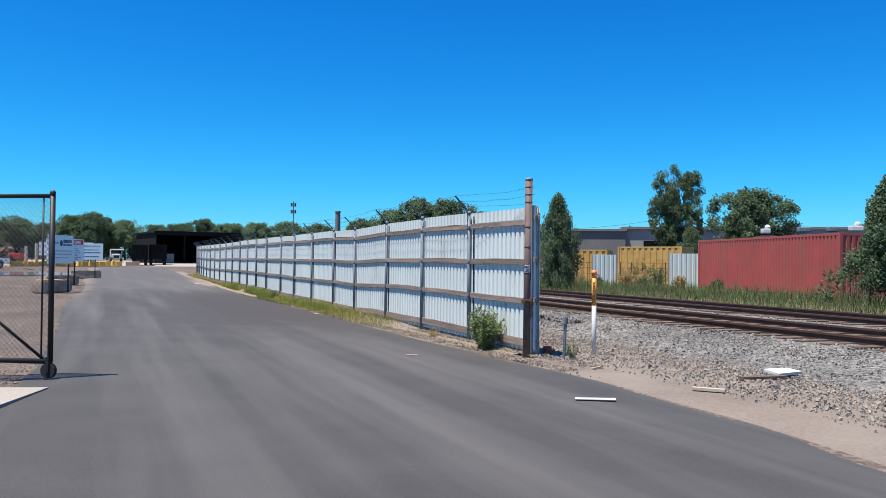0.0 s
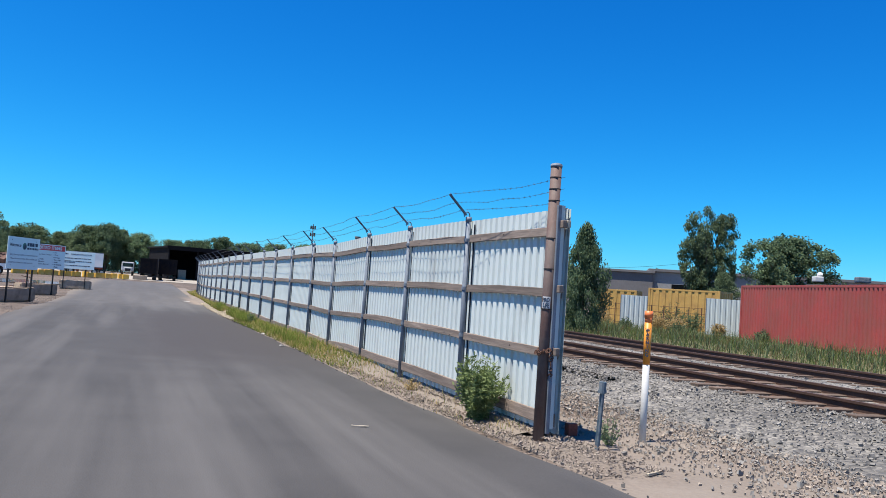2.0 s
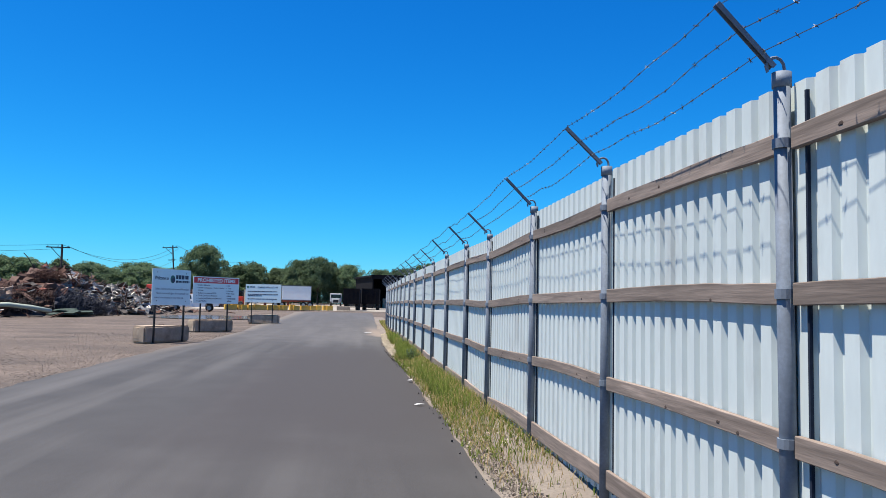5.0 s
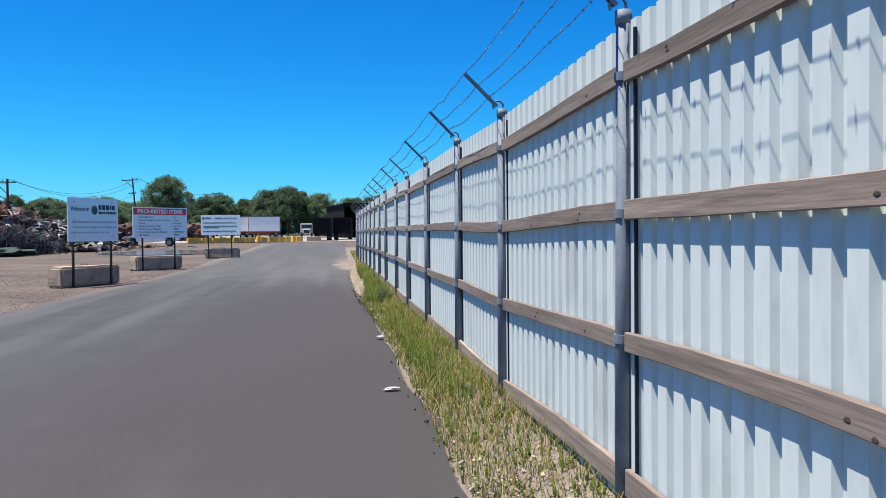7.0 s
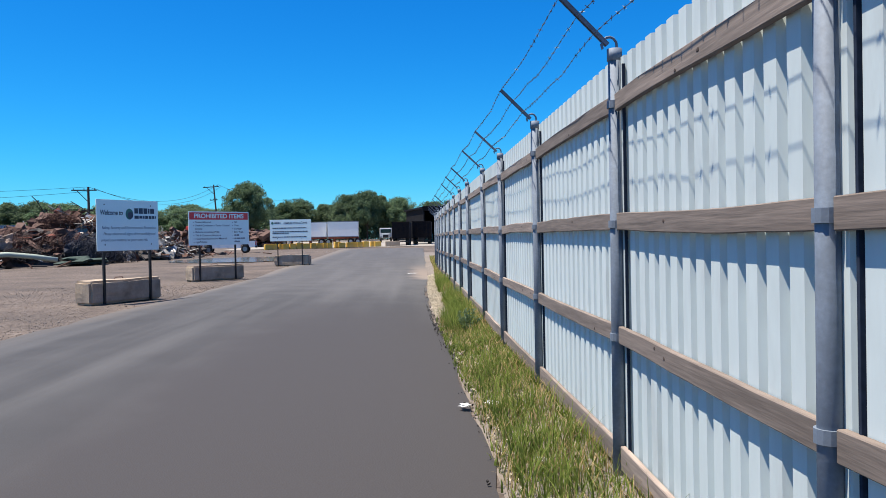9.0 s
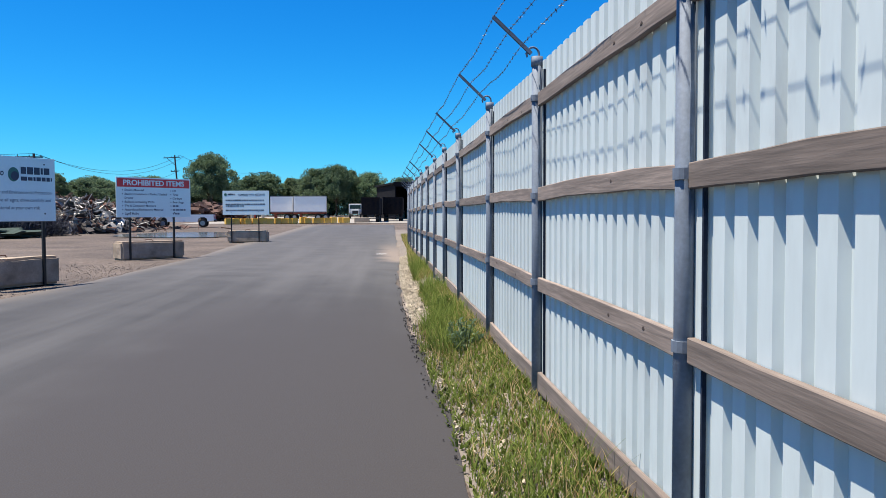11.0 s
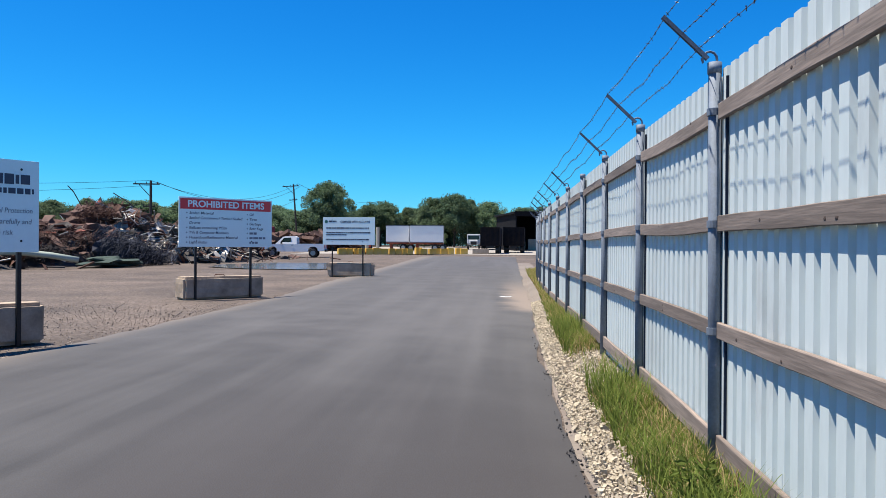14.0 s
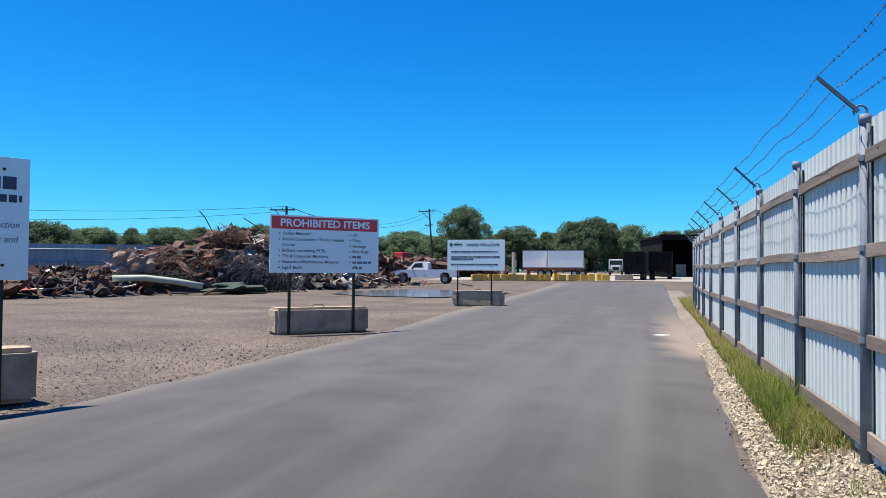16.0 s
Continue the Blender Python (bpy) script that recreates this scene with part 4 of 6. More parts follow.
M_PALEWEED = leaf_mat("pale_weed_leaves", (0.16, 0.22, 0.08), (0.30, 0.37, 0.17))
leafy("weed_bush", at(9.27, 18.02), 0.82, 0.40, 110, 60, 0.06, M_PALEWEED, "bushy green weed growing against the fence", "weed", 21)
leafy("weed_bush", at(9.3, 38.0), 0.42, 0.26, 24, 26, 0.06, M_TREE_B, "low dark leafy weed at the fence foot", "weed", 22)
leafy("weed_bush", at(9.3, 40.6), 0.4, 0.24, 20, 26, 0.06, M_WEED, "low leafy weed at the fence foot", "weed", 23)
leafy("weed_bush", at(9.3, 20.6), 0.22, 0.16, 12, 20, 0.04, M_DRY, "small dry weed on the gravel", "weed", 24)
leafy("weed_bush", Vector((1.62, 19.2, 0)), 0.3, 0.16, 14, 20, 0.04, M_TREE_C, "small grey-green weed by the stake", "weed", 25)


def crown_mesh(name, seed, shape, leaf, clumps, per, material):
    """Leaf clumps at the ends of many twigs: uneven outline with gaps. shape(r): a clump's place and radius in a unit crown."""
    r = random.Random(seed)
    verts, faces = [], []
    for _ in range(clumps):
        c, rad = shape(r)
        for _ in range(per):
            d = Vector((r.gauss(0, 1), r.gauss(0, 1), r.gauss(0, 0.8)))
            p = c + d.normalized() * rad * r.random() ** 0.4
            n_ = Vector((r.gauss(0, 1), r.gauss(0, 1), r.gauss(0.5, 1))).normalized()
            a = n_.orthogonal().normalized()
            b = n_.cross(a)
            k = leaf * r.uniform(0.6, 1.4)
            o = len(verts)
            verts += [tuple(p + a * k), tuple(p + b * k * 0.6), tuple(p - a * k), tuple(p - b * k * 0.6)]
            faces.append((o, o + 1, o + 2, o + 3))
    me = bpy.data.meshes.new(name)
    me.from_pydata(verts, [], faces)
    me.materials.append(material)
    return me


def round_crown(r):
    a, u = r.uniform(0, 6.283), r.random() ** 0.45
    z = r.uniform(-0.8, 1.0)
    k = math.sqrt(max(0.05, 1 - z * z * 0.9)) * u * (0.8 + 0.35 * math.sin(3 * a + 2 * z))
    return Vector((math.cos(a) * 0.5 * k, math.sin(a) * 0.5 * k, 0.62 + 0.33 * z)), r.uniform(0.05, 0.10)


def poplar_crown(r):
    lobe = r.choice([(-0.22, 0.0, 0.9), (0.10, 0.05, 1.0), (0.26, -0.05, 0.92), (0.0, 0.1, 0.75)])
    z = r.uniform(0.18, 0.93)
    k = 0.17 * math.sin(math.pi * min(1, (z - 0.1) / 0.9)) ** 0.6
    a = r.uniform(0, 6.283)
    u = r.random() ** 0.6
    return Vector((lobe[0] * (0.5 + 0.5 * z) + math.cos(a) * k * u, lobe[1] + math.sin(a) * k * u, z * lobe[2])), r.uniform(0.035, 0.065)


def bush_crown(r):
    a, u = r.uniform(0, 6.283), r.random() ** 0.5
    z = r.uniform(0.02, 1.0) ** 0.9
    k = (1.05 - z ** 1.7) * 0.45 * (0.85 + 0.3 * math.sin(2 * a + 5 * z))
    return Vector((math.cos(a) * k * u, math.sin(a) * k * u, 0.05 + 0.85 * z)), r.uniform(0.06, 0.1)


def trunk_mesh(name, seed, height_frac, limbs, spread=0.3, r0=0.022):
    r = random.Random(seed)
    bm = bmesh.new()
    top = Vector((r.uniform(-0.03, 0.03), r.uniform(-0.03, 0.03), height_frac))
    mid = Vector((r.uniform(-0.02, 0.02), r.uniform(-0.02, 0.02), height_frac * 0.5))
    tube(bm, (0, 0, -0.05), mid, r0, r0 * 0.75, 8)
    tube(bm, mid, top, r0 * 0.75, r0 * 0.5, 8)
    for _ in range(limbs):
        f = r.uniform(0.35, 1.0)
        p = mid.lerp(top, max(0, f * 2 - 1)) if f > 0.5 else Vector((0, 0, 0)).lerp(mid, f * 2)
        a = r.uniform(0, 6.283)
        e = p + Vector((math.cos(a) * spread * r.uniform(0.5, 1), math.sin(a) * spread * r.uniform(0.5, 1), r.uniform(0.12, 0.35)))
        m = p.lerp(e, 0.5) + Vector((0, 0, -0.02))
        tube(bm, p, m, r0 * 0.42, r0 * 0.3, 6)
        tube(bm, m, e, r0 * 0.3, r0 * 0.12, 6)
    return mesh_of(name, bm, M_BARK)


CROWNS = {
    "round": [crown_mesh("crown", 100 + i, round_crown, 0.0135, 230, 110, M_TREE_A) for i in range(3)],
    "dark": [crown_mesh("crown", 120 + i, round_crown, 0.0135, 240, 110, M_TREE_B) for i in range(2)],
    "grey": [crown_mesh("crown", 140 + i, bush_crown, 0.0135, 210, 110, M_TREE_C) for i in range(2)],
    "poplar": [crown_mesh("crown", 160, poplar_crown, 0.010, 290, 110, M_TREE_C)],
    "bush": [crown_mesh("crown", 180 + i, bush_crown, 0.0125, 220, 130, M_TREE_B) for i in range(2)],
}
TRUNKS = [trunk_mesh("trunk", 200 + i, 0.66, 16) for i in range(3)]
SHRUB_TRUNK = trunk_mesh("trunk", 210, 0.5, 14, 0.25, 0.012)
POPLAR_TRUNK = trunk_mesh("trunk", 211, 0.5, 20, 0.16, 0.02)


def tree(kind, x, y, height, width, label, rot=None, z=None, group=""):
    ob = thing("tree", label, "tree", group=group)
    rot = rng.uniform(0, 6.283) if rot is None else rot
    z = ground_z(x, y) if z is None else z
    ob.matrix_world = Matrix.Translation((x, y, z)) @ Matrix.Rotation(rot, 4, "Z") @ Matrix.Diagonal((width, width, height, 1))
    t = new("trunk", {"poplar": POPLAR_TRUNK, "bush": SHRUB_TRUNK, "grey": SHRUB_TRUNK}.get(kind, TRUNKS[rng.randrange(3)]))
    t.parent = ob
    c = tagged(new("crown", rng.choice(CROWNS[kind])), kind="stuff")
    c.parent = ob
    return ob


def from_eye(bearing, d, ox=-11.05, oy=39.49):
    b = radians(bearing - 1.2)
    return ox - d * math.sin(b), oy + d * math.cos(b)


# lone tree behind the yard, and the wood beyond
x, y = from_eye(40.35, 128)
tree("dark", x, y, 10.7, 8.5, "full round dark green tree behind the yard")
for b, d, h, w, k in [(36.6, 150, 8.5, 11, "round"), (34.6, 150, 8.0, 10, "grey"), (32.5, 146, 9.3, 8.6, "round"), (31.2, 142, 9.7, 7.6, "dark"), (30.0, 145, 9.5, 8.6, "grey"), (28.6, 146, 8.6, 9, "round"), (33.4, 138, 8.0, 8, "grey"),
                      (26.0, 168, 8.4, 9, "round"), (24.2, 172, 8.8, 9, "dark"), (22.3, 176, 10.4, 9, "round"), (20.2, 180, 9.4, 12, "dark"), (18.0, 185, 10, 12, "round"), (15.6, 190, 10.5, 12, "dark"),
                      (13.0, 196, 10.5, 12, "round"), (10.0, 200, 10, 12, "dark"), (7.0, 205, 9.5, 12, "round"), (3.0, 150, 11.5, 13, "dark"), (-1.0, 148, 12.0, 14, "round"), (-5, 145, 11, 12, "dark")]:
    x, y = from_eye(b, d)
    tree(k, x, y, h, w, "green broadleaf tree in the far wood", group="far wood")
for px, dp, h, w in ((-15, 150, 8.6, 9), (-10, 152, 10.6, 10), (-4.5, 150, 12.6, 11), (1.0, 153, 12.8, 11)):
    x, y = 0.38 + 0.998 * px - 0.07 * dp, 5.58 + 0.07 * px + 0.998 * dp
    tree("round", x, y, h, w, "tall green tree beyond the fence", group="far wood")
b = 38.5
while b < 82:
    x, y = from_eye(b, rng.uniform(135, 165))
    tree(rng.choice(["round", "dark", "round", "grey"]), x, y, rng.uniform(6.0, 8.2) * (1.18 if b > 50 else 1), rng.uniform(9, 13), "green broadleaf tree in the far wood", group="far wood")
    b += rng.uniform(1.6, 2.6)
for i in range(17):
    x, y = from_eye(17 + 2.1 * i, 150 + rng.uniform(-5, 5))
    tree(rng.choice(["bush", "grey"]), x, y, rng.uniform(3.6, 5.0), rng.uniform(8, 10), "low green scrub along the back of the yard", group="far scrub")
for i in range(12):
    x, y = from_eye(30 + 3.6 * i, 180 + rng.uniform(-8, 8))
    tree(rng.choice(["round", "dark"]), x, y, rng.uniform(7.5, 9), 14, "green broadleaf tree in the far wood", group="far wood")

# ---------------------------------------------------------------- across the tracks
def from_start(px_right, depth):
    """A place by its sideways and forward distance from the start of the road."""
    return 0.38 + 0.998 * px_right - 0.07 * depth, 5.58 + 0.07 * px_right + 0.998 * depth


def over(px_right, depth):
    """The same for what stands on the bank across the tracks."""
    return from_start(px_right * 1.13 - 0.35, depth * 1.13)


def p_bank(r):
    s, n = r.uniform(-6, 75), 20.9 + 9.5 * r.random() ** 0.8
    p = rail_at(n, s, 0.10)
    return p, (0.75 + 0.10 * max(0, n - 23)) + 0.6 * (noise.noise(Vector((s * 0.3, n * 0.3, 2))) + 0.5)


M_BANKGREEN = leaf_mat("bank_grass_blades", (0.05, 0.085, 0.025), (0.125, 0.165, 0.05))
M_BANKBROWN = leaf_mat("bank_dry_stalks", (0.10, 0.075, 0.04), (0.20, 0.155, 0.085))
blades("bank_grass", 30000, p_bank, 0.31, 0.007, M_BANKGREEN, "rough green grass on the bank beyond the tracks", 31, 0.35)
blades("bank_dry_grass", 12000, p_bank, 0.40, 0.006, M_BANKBROWN, "dry brown weeds on the bank beyond the tracks", 32, 0.3)
blades("bank_weeds", 8000, p_bank, 0.42, 0.016, M_TREE_C, "broad-leaved weeds on the bank beyond the tracks", 33, 0.5)
strip_v = []
for s in range(-60, 170, 3):
    for n, z in ((20.6, 0.12), (24, 0.13), (34, 0.12), (60, 0.08)):
        strip_v.append(tuple(rail_at(n, s, z + 0.01)))
M_TURF = mat("rough_turf", (0.13, 0.13, 0.05), 0.95, var=0.5, scale=0.8, fine=6, bump=0.5, dirt=(0.24, 0.19, 0.10), dirt_scale=0.7, dist=0.05)
tagged(raw("bank", strip_v, [(4 * j + i, 4 * j + i + 1, 4 * j + i + 5, 4 * j + i + 4) for j in range(len(strip_v) // 4 - 1) for i in range(3)], M_TURF),
       "overgrown grassy bank beyond the tracks", "bank", kind="structure")


def container(name, label, a, b, width, height, z0, material, pitch, rim, group=""):
    """A steel box with ribbed sides: a and b are the ends of its near side."""
    a, b = Vector((*a, z0)), Vector((*b, z0))
    along = (b - a).normalized()
    back = Vector((-along.y, along.x, 0))
    if back.dot(a) < 0:
        back = -back
    ob = thing(name, label, "container", group=group)
    L = (b - a).length
    m = Matrix(((along.x, back.x, 0, a.x), (along.y, back.y, 0, a.y), (0, 0, 1, z0), (0, 0, 0, 1)))
    for p, q, o in ((a, b, -back), (a + back * width, b + back * width, back), (a, a + back * width, -along), (b, b + back * width, along)):
        bm = bmesh.new()
        ribbed(bm, Vector((p.x, p.y, 0)) + o * 0.035, Vector((q.x, q.y, 0)) + o * 0.035, z0 + 0.12, z0 + height - 0.08, pitch, 0.04, out=o, crest=0.5)
        part("side_panel", bm, material, ob)
    bm = bmesh.new()
    for y in (0, width):
        for z in (0.06, height - 0.05):
            box(bm, (L, 0.08, 0.12), (L / 2, y, z), m, 0.01)
    for x in (0, L):
        for z in (0.06, height - 0.05):
            box(bm, (0.08, width, 0.12), (x, width / 2, z), m)
        for y in (0, width):
            box(bm, (0.14, 0.14, height), (x, y, height / 2), m, 0.01)
    part("frame", bm, rim, ob)
    if rim is M_REDBOX:
        bm = bmesh.new()
        box(bm, (L - 0.1, width - 0.1, 0.03), (L / 2, width / 2, height - 0.03), m)
        part("roof", bm, material, ob)
    return ob


container("shipping_container", "faded red ribbed steel shipping container", over(14.3, 43.5), over(16.0, 31.5), 2.44, 2.9, 0.15, M_REDBOX, 0.28, M_REDBOX)
container("roll_off_bin", "faded yellow ribbed steel roll-off bin", over(9.05, 56), over(11.6, 55), 2.4, 2.5, 0.15, M_YELLOWBOX, 0.5, M_YELLOWBOX, "yellow bins")
container("roll_off_bin", "faded yellow ribbed steel roll-off bin", over(12.0, 53), over(15.4, 50.5), 2.4, 2.7, 0.15, M_YELLOWBOX, 0.45, M_YELLOWBOX, "yellow bins")
for (a, b, h) in ((over(9.35, 48), over(10.75, 48), 2.2), (over(13.6, 46.8), over(15.6, 46.5), 2.3)):
    ob = thing("metal_screen", "weathered white ribbed metal screen panel", "screen panel", group="white screens")
    bm = bmesh.new()
    ribbed(bm, Vector((*a, 0)), Vector((*b, 0)), 0.0, h, 0.3, 0.03, out=(0, -1, 0))
    part("metal_sheet", bm, M_SHEET, ob)
    for p in (a, b):
        bm = bmesh.new()
        tube(bm, (p[0], p[1] + 0.08, -0.2), (p[0], p[1] + 0.08, h), 0.04, seg=8)
        part("post", bm, M_GALV, ob)
# wire fence behind the weeds
ob = thing("wire_fence", "old brown wire fence overgrown with weeds", "fence")
for i in range(14):
    x, y = over(7.5 + 0.62 * i, 50.5 - 0.25 * i)
    bm = bmesh.new()
    tube(bm, (x, y, -0.1), (x, y, 1.7), 0.03, seg=6)
    part("post", bm, M_RUST, ob)
for z in (0.5, 0.9, 1.3, 1.65):
    a, b = over(7.5, 50.5), over(15.6, 47.2)
    bm = bmesh.new()
    tube(bm, (*a, z), (*b, z), 0.012, seg=4)
    part("wire", bm, M_RUST, ob)
# machines that stand behind the red container
for k, (px, dp, c) in enumerate(((18.1, 44, M_WHITE), (19.3, 42, M_BLUEPAINT), (20.3, 41, M_BLUEPAINT), (21.0, 40, M_WHITE))):
    x, y = over(px, dp)
    ob = thing("parked_machine", ("white" if c is M_WHITE else "blue") + " machine cab showing above the red container", "machine", Matrix.Translation((x, y, 0)))
    bm = bmesh.new()
    box(bm, (1.0, 1.2, 3.3), (0, 0, 1.75), bevel=0.08)
    part("body", bm, M_SCRAPDARK, ob)
    bm = bmesh.new()
    box(bm, (0.5 + 0.2 * (k % 2), 0.5, 0.3), (0, 0, 3.7), bevel=0.06)
    if c is M_WHITE:
        lump(bm, (0.1, 0, 3.96), (0.16, 0.16, 0.14), 2, 0.3, k)
    part("cab_top", bm, c, ob)

# long low buildings
ob = thing("warehouse", "long low grey block warehouse with a flat roof", "building")
m = Matrix.Translation((*from_start(20.5, 140), 0)) @ Matrix.Rotation(radians(-6), 4, "Z")
bm = bmesh.new()
box(bm, (21, 27, 7.2), (0.75, 13.5, 3.6), m)
part("wall", bm, M_BUILDING, ob)
bm = bmesh.new()
box(bm, (21.6, 27.6, 0.4), (0.75, 13.5, 7.4), m, 0.03)
part("roof", bm, M_BUILDING, ob)
ob = thing("warehouse", "long pale metal warehouse with a low roof", "building")
m = Matrix.Translation((*from_start(60, 134), 0)) @ Matrix.Rotation(radians(-6), 4, "Z")
bm = bmesh.new()
box(bm, (58, 30, 7.6), (0, 15, 3.8), m)
part("wall", bm, M_BUILDING_PALE, ob)
bm = bmesh.new()
box(bm, (58.8, 30.8, 0.45), (0, 15, 7.8), m, 0.03)
part("roof", bm, M_BUILDING, ob)
for i in range(9):
    bm = bmesh.new()
    box(bm, (3.2, 0.1, 1.6), (-24 + 6 * i, -0.04, 4.8), m)
    part("window", bm, M_GLASS, ob)
x, y = from_start(34.4, 118)
tree("poplar", x, y, 17.2, 12.0, "tall slim dark poplar trees grown together", 0.4)
x, y = from_start(46.3, 120)
tree("dark", x, y, 12.6, 13.6, "broad dark green tree by the warehouse", 1.0)
x, y = from_start(15.9, 28.3)
tree("bush", x, y, 5.1, 4.2, "dense dark green bush beside the red container", 2.0)
x, y = from_start(6.2, 43)
tree("bush", x, y, 5.6, 3.2, "tall dark green bush on the bank", 0.7)
x, y = from_start(33.0, 106)
tree("grey", x, y, 6.6, 6.4, "grey-green scrub below the poplars", 0.7)
for px, dp, h, w in ((41, 172, 9.5, 12), (72, 175, 10, 13), (80, 178, 10, 13), (92, 168, 11, 13), (24, 185, 9, 14), (60, 186, 10, 14), (102, 160, 10, 13), (-6, 190, 9, 12), (4, 185, 8, 12), (12, 180, 8, 12)):
    x, y = from_start(px, dp)
    tree(rng.choice(["round", "dark"]), x, y, h, w, "green tree behind the warehouse", z=0)
for k, (px, dp, h) in enumerate(((11.8, 50, 1.5), (12.6, 49.5, 2.0), (13.1, 47.5, 1.7), (12.1, 47, 1.2), (17.0, 40, 1.0), (16.4, 36, 0.9), (8.6, 49, 1.3), (15.3, 43, 1.1), (15.9, 38, 1.0), (10.9, 46, 1.2), (11.4, 44, 0.9), (14.4, 41, 0.8), (13.4, 44, 1.0), (9.0, 45, 0.9))):
    x, y = over(px, dp)
    leafy("scrub_bush", Vector((x, y, 0)), h, h * 0.55, 55, 34, 0.13, M_TREE_C if k % 3 else M_DRY, "scrubby grey-green weed bush on the bank", "bush", 400 + k)



# ---------------------------------------------------------------- signs on concrete blocks
def sign_stand(label, corner, way, length, paint, W, H, B=1.44, feet=(0.18, 0.77), group="sign stands"):
    """A board on two angle posts before a concrete block. corner: the front left foot of the block; way: along its front."""
    way = Vector((*way, 0)).normalized()
    back = Vector((-way.y, way.x, 0))
    z = ground_z(*corner)
    base = Matrix(((way.x, back.x, 0, corner[0]), (way.y, back.y, 0, corner[1]), (0, 0, 1, z), (0, 0, 0, 1)))
    blk = tagged(new("concrete_block"), "pale tan cast concrete block with chipped edges", "concrete block", "sign blocks")
    blk.matrix_world = base
    bm = bmesh.new()
    box(bm, (length, 0.62, 0.62), (length / 2, 0.31, 0.30))
    bmesh.ops.bevel(bm, geom=list(bm.edges), offset=0.06, segments=2, affect="EDGES")
    bmesh.ops.subdivide_edges(bm, edges=list(bm.edges), cuts=3, use_grid_fill=True)
    for v in bm.verts:
        v.co += Vector((1, 1, 1)) * 0.022 * noise.noise(v.co * 4 + Vector(corner).to_3d())
    part("block", bm, M_BLOCK, blk)
    bm = bmesh.new()
    bent(bm, [(length * 0.42, 0.31, 0.58), (length * 0.44, 0.31, 0.66), (length * 0.54, 0.31, 0.66), (length * 0.56, 0.31, 0.58)], 0.012, 6)
    part("lifting_loop", bm, M_RUST, blk)
    sg = tagged(new("sign"), label, "sign", group)
    sg.matrix_world = base
    x0 = (length - W) / 2 + 0.0
    bm = bmesh.new()
    box(bm, (W, 0.02, H), (x0 + W / 2, -0.075, B + H / 2), bevel=0.003)
    board = part("board", bm, M_SIGN, sg)
    for px in (feet[0] * W, feet[1] * W):
        bm = bmesh.new()
        box(bm, (0.06, 0.008, 2.5), (x0 + px, -0.042, 1.25))
        box(bm, (0.008, 0.05, 2.5), (x0 + px - 0.026, -0.02, 1.25))
        for k in range(8):
            box(bm, (0.03, 0.006, 0.035), (x0 + px, -0.047, 0.72 + 0.09 * k))
        part("post", bm, M_BLACK, sg)
        for bz in (0.12, 0.9):
            bm = bmesh.new()
            tube(bm, (x0 + px, -0.09, B + bz * H), (x0 + px, -0.06, B + bz * H), 0.018, seg=8)
            part("bolt", bm, M_BLACK, board)
    face = Matrix.Translation((x0, -0.0875, B)) @ Matrix.Rotation(math.pi / 2, 4, "X")
    paint(board, face, W, H)


def bar(board, face, x, y, w, h, material, name="print_bar"):
    bm = bmesh.new()
    box(bm, (w, h, 0.002), (x + w / 2, y, 0), face)
    part(name, bm, material, board)


def words(board, face, x, y, w, h, material, seed):
    """A line of unreadable print, as bars of word length."""
    r = random.Random(seed)
    e = x + w
    while x < e - 0.03:
        k = min(r.uniform(0.05, 0.17), e - x)
        bar(board, face, x, y, k, h * r.uniform(0.8, 1.1), material)
        x += k + 0.022


def line(board, face, s, x, y, width, height, material, bold=0.0, shear=0.15):
    """One line of lettering, set to a width."""
    ob = text_mesh("lettering", s, height, material, face, board, bold=bold, shear=shear)
    xs = [v.co.x for v in ob.data.vertices]
    k = width / (max(xs) - min(xs))
    ob.matrix_local = face @ Matrix.Translation((x - min(xs) * k, y, 0)) @ Matrix.Diagonal((k, 1, 1, 1))


def paint_welcome(board, face, W, H):
    line(board, face, "Welcome to", 0.12, 0.94, 0.72, 0.18, M_INK, 0.004, 0.2)
    bm = bmesh.new()
    bmesh.ops.create_circle(bm, cap_ends=True, segments=24, radius=0.15, matrix=face @ Matrix.Translation((W - 1.0, 0.97, 0.001)) @ Matrix.Diagonal((0.85, 0.98, 1, 1)))
    part("logo_disc", bm, M_GREENINK, board, "green and blue round logo shape")
    bm = bmesh.new()
    bmesh.ops.create_circle(bm, cap_ends=True, segments=16, radius=0.095, matrix=face @ Matrix.Translation((W - 0.97, 0.94, 0.003)))
    part("logo_spot", bm, M_INK, board)
    words(board, face, W - 0.83, 1.06, 0.69, 0.14, M_INK, 5)
    words(board, face, W - 0.83, 0.89, 0.75, 0.08, M_INK, 6)
    words(board, face, 0.12, 0.6, W - 2.15, 0.06, M_INKGREY, 10)
    line(board, face, "Safety, Security and Environmental Protection", W - 1.9, 0.57, 1.8, 0.105, M_INKGREY)
    words(board, face, 0.12, 0.44, W - 2.05, 0.06, M_INKGREY, 11)
    line(board, face, "Please observe all signs, drive carefully and", W - 1.85, 0.41, 1.74, 0.105, M_INKGREY)
    line(board, face, "unload your material at your own risk", W - 1.94, 0.25, 1.55, 0.105, M_INKGREY)


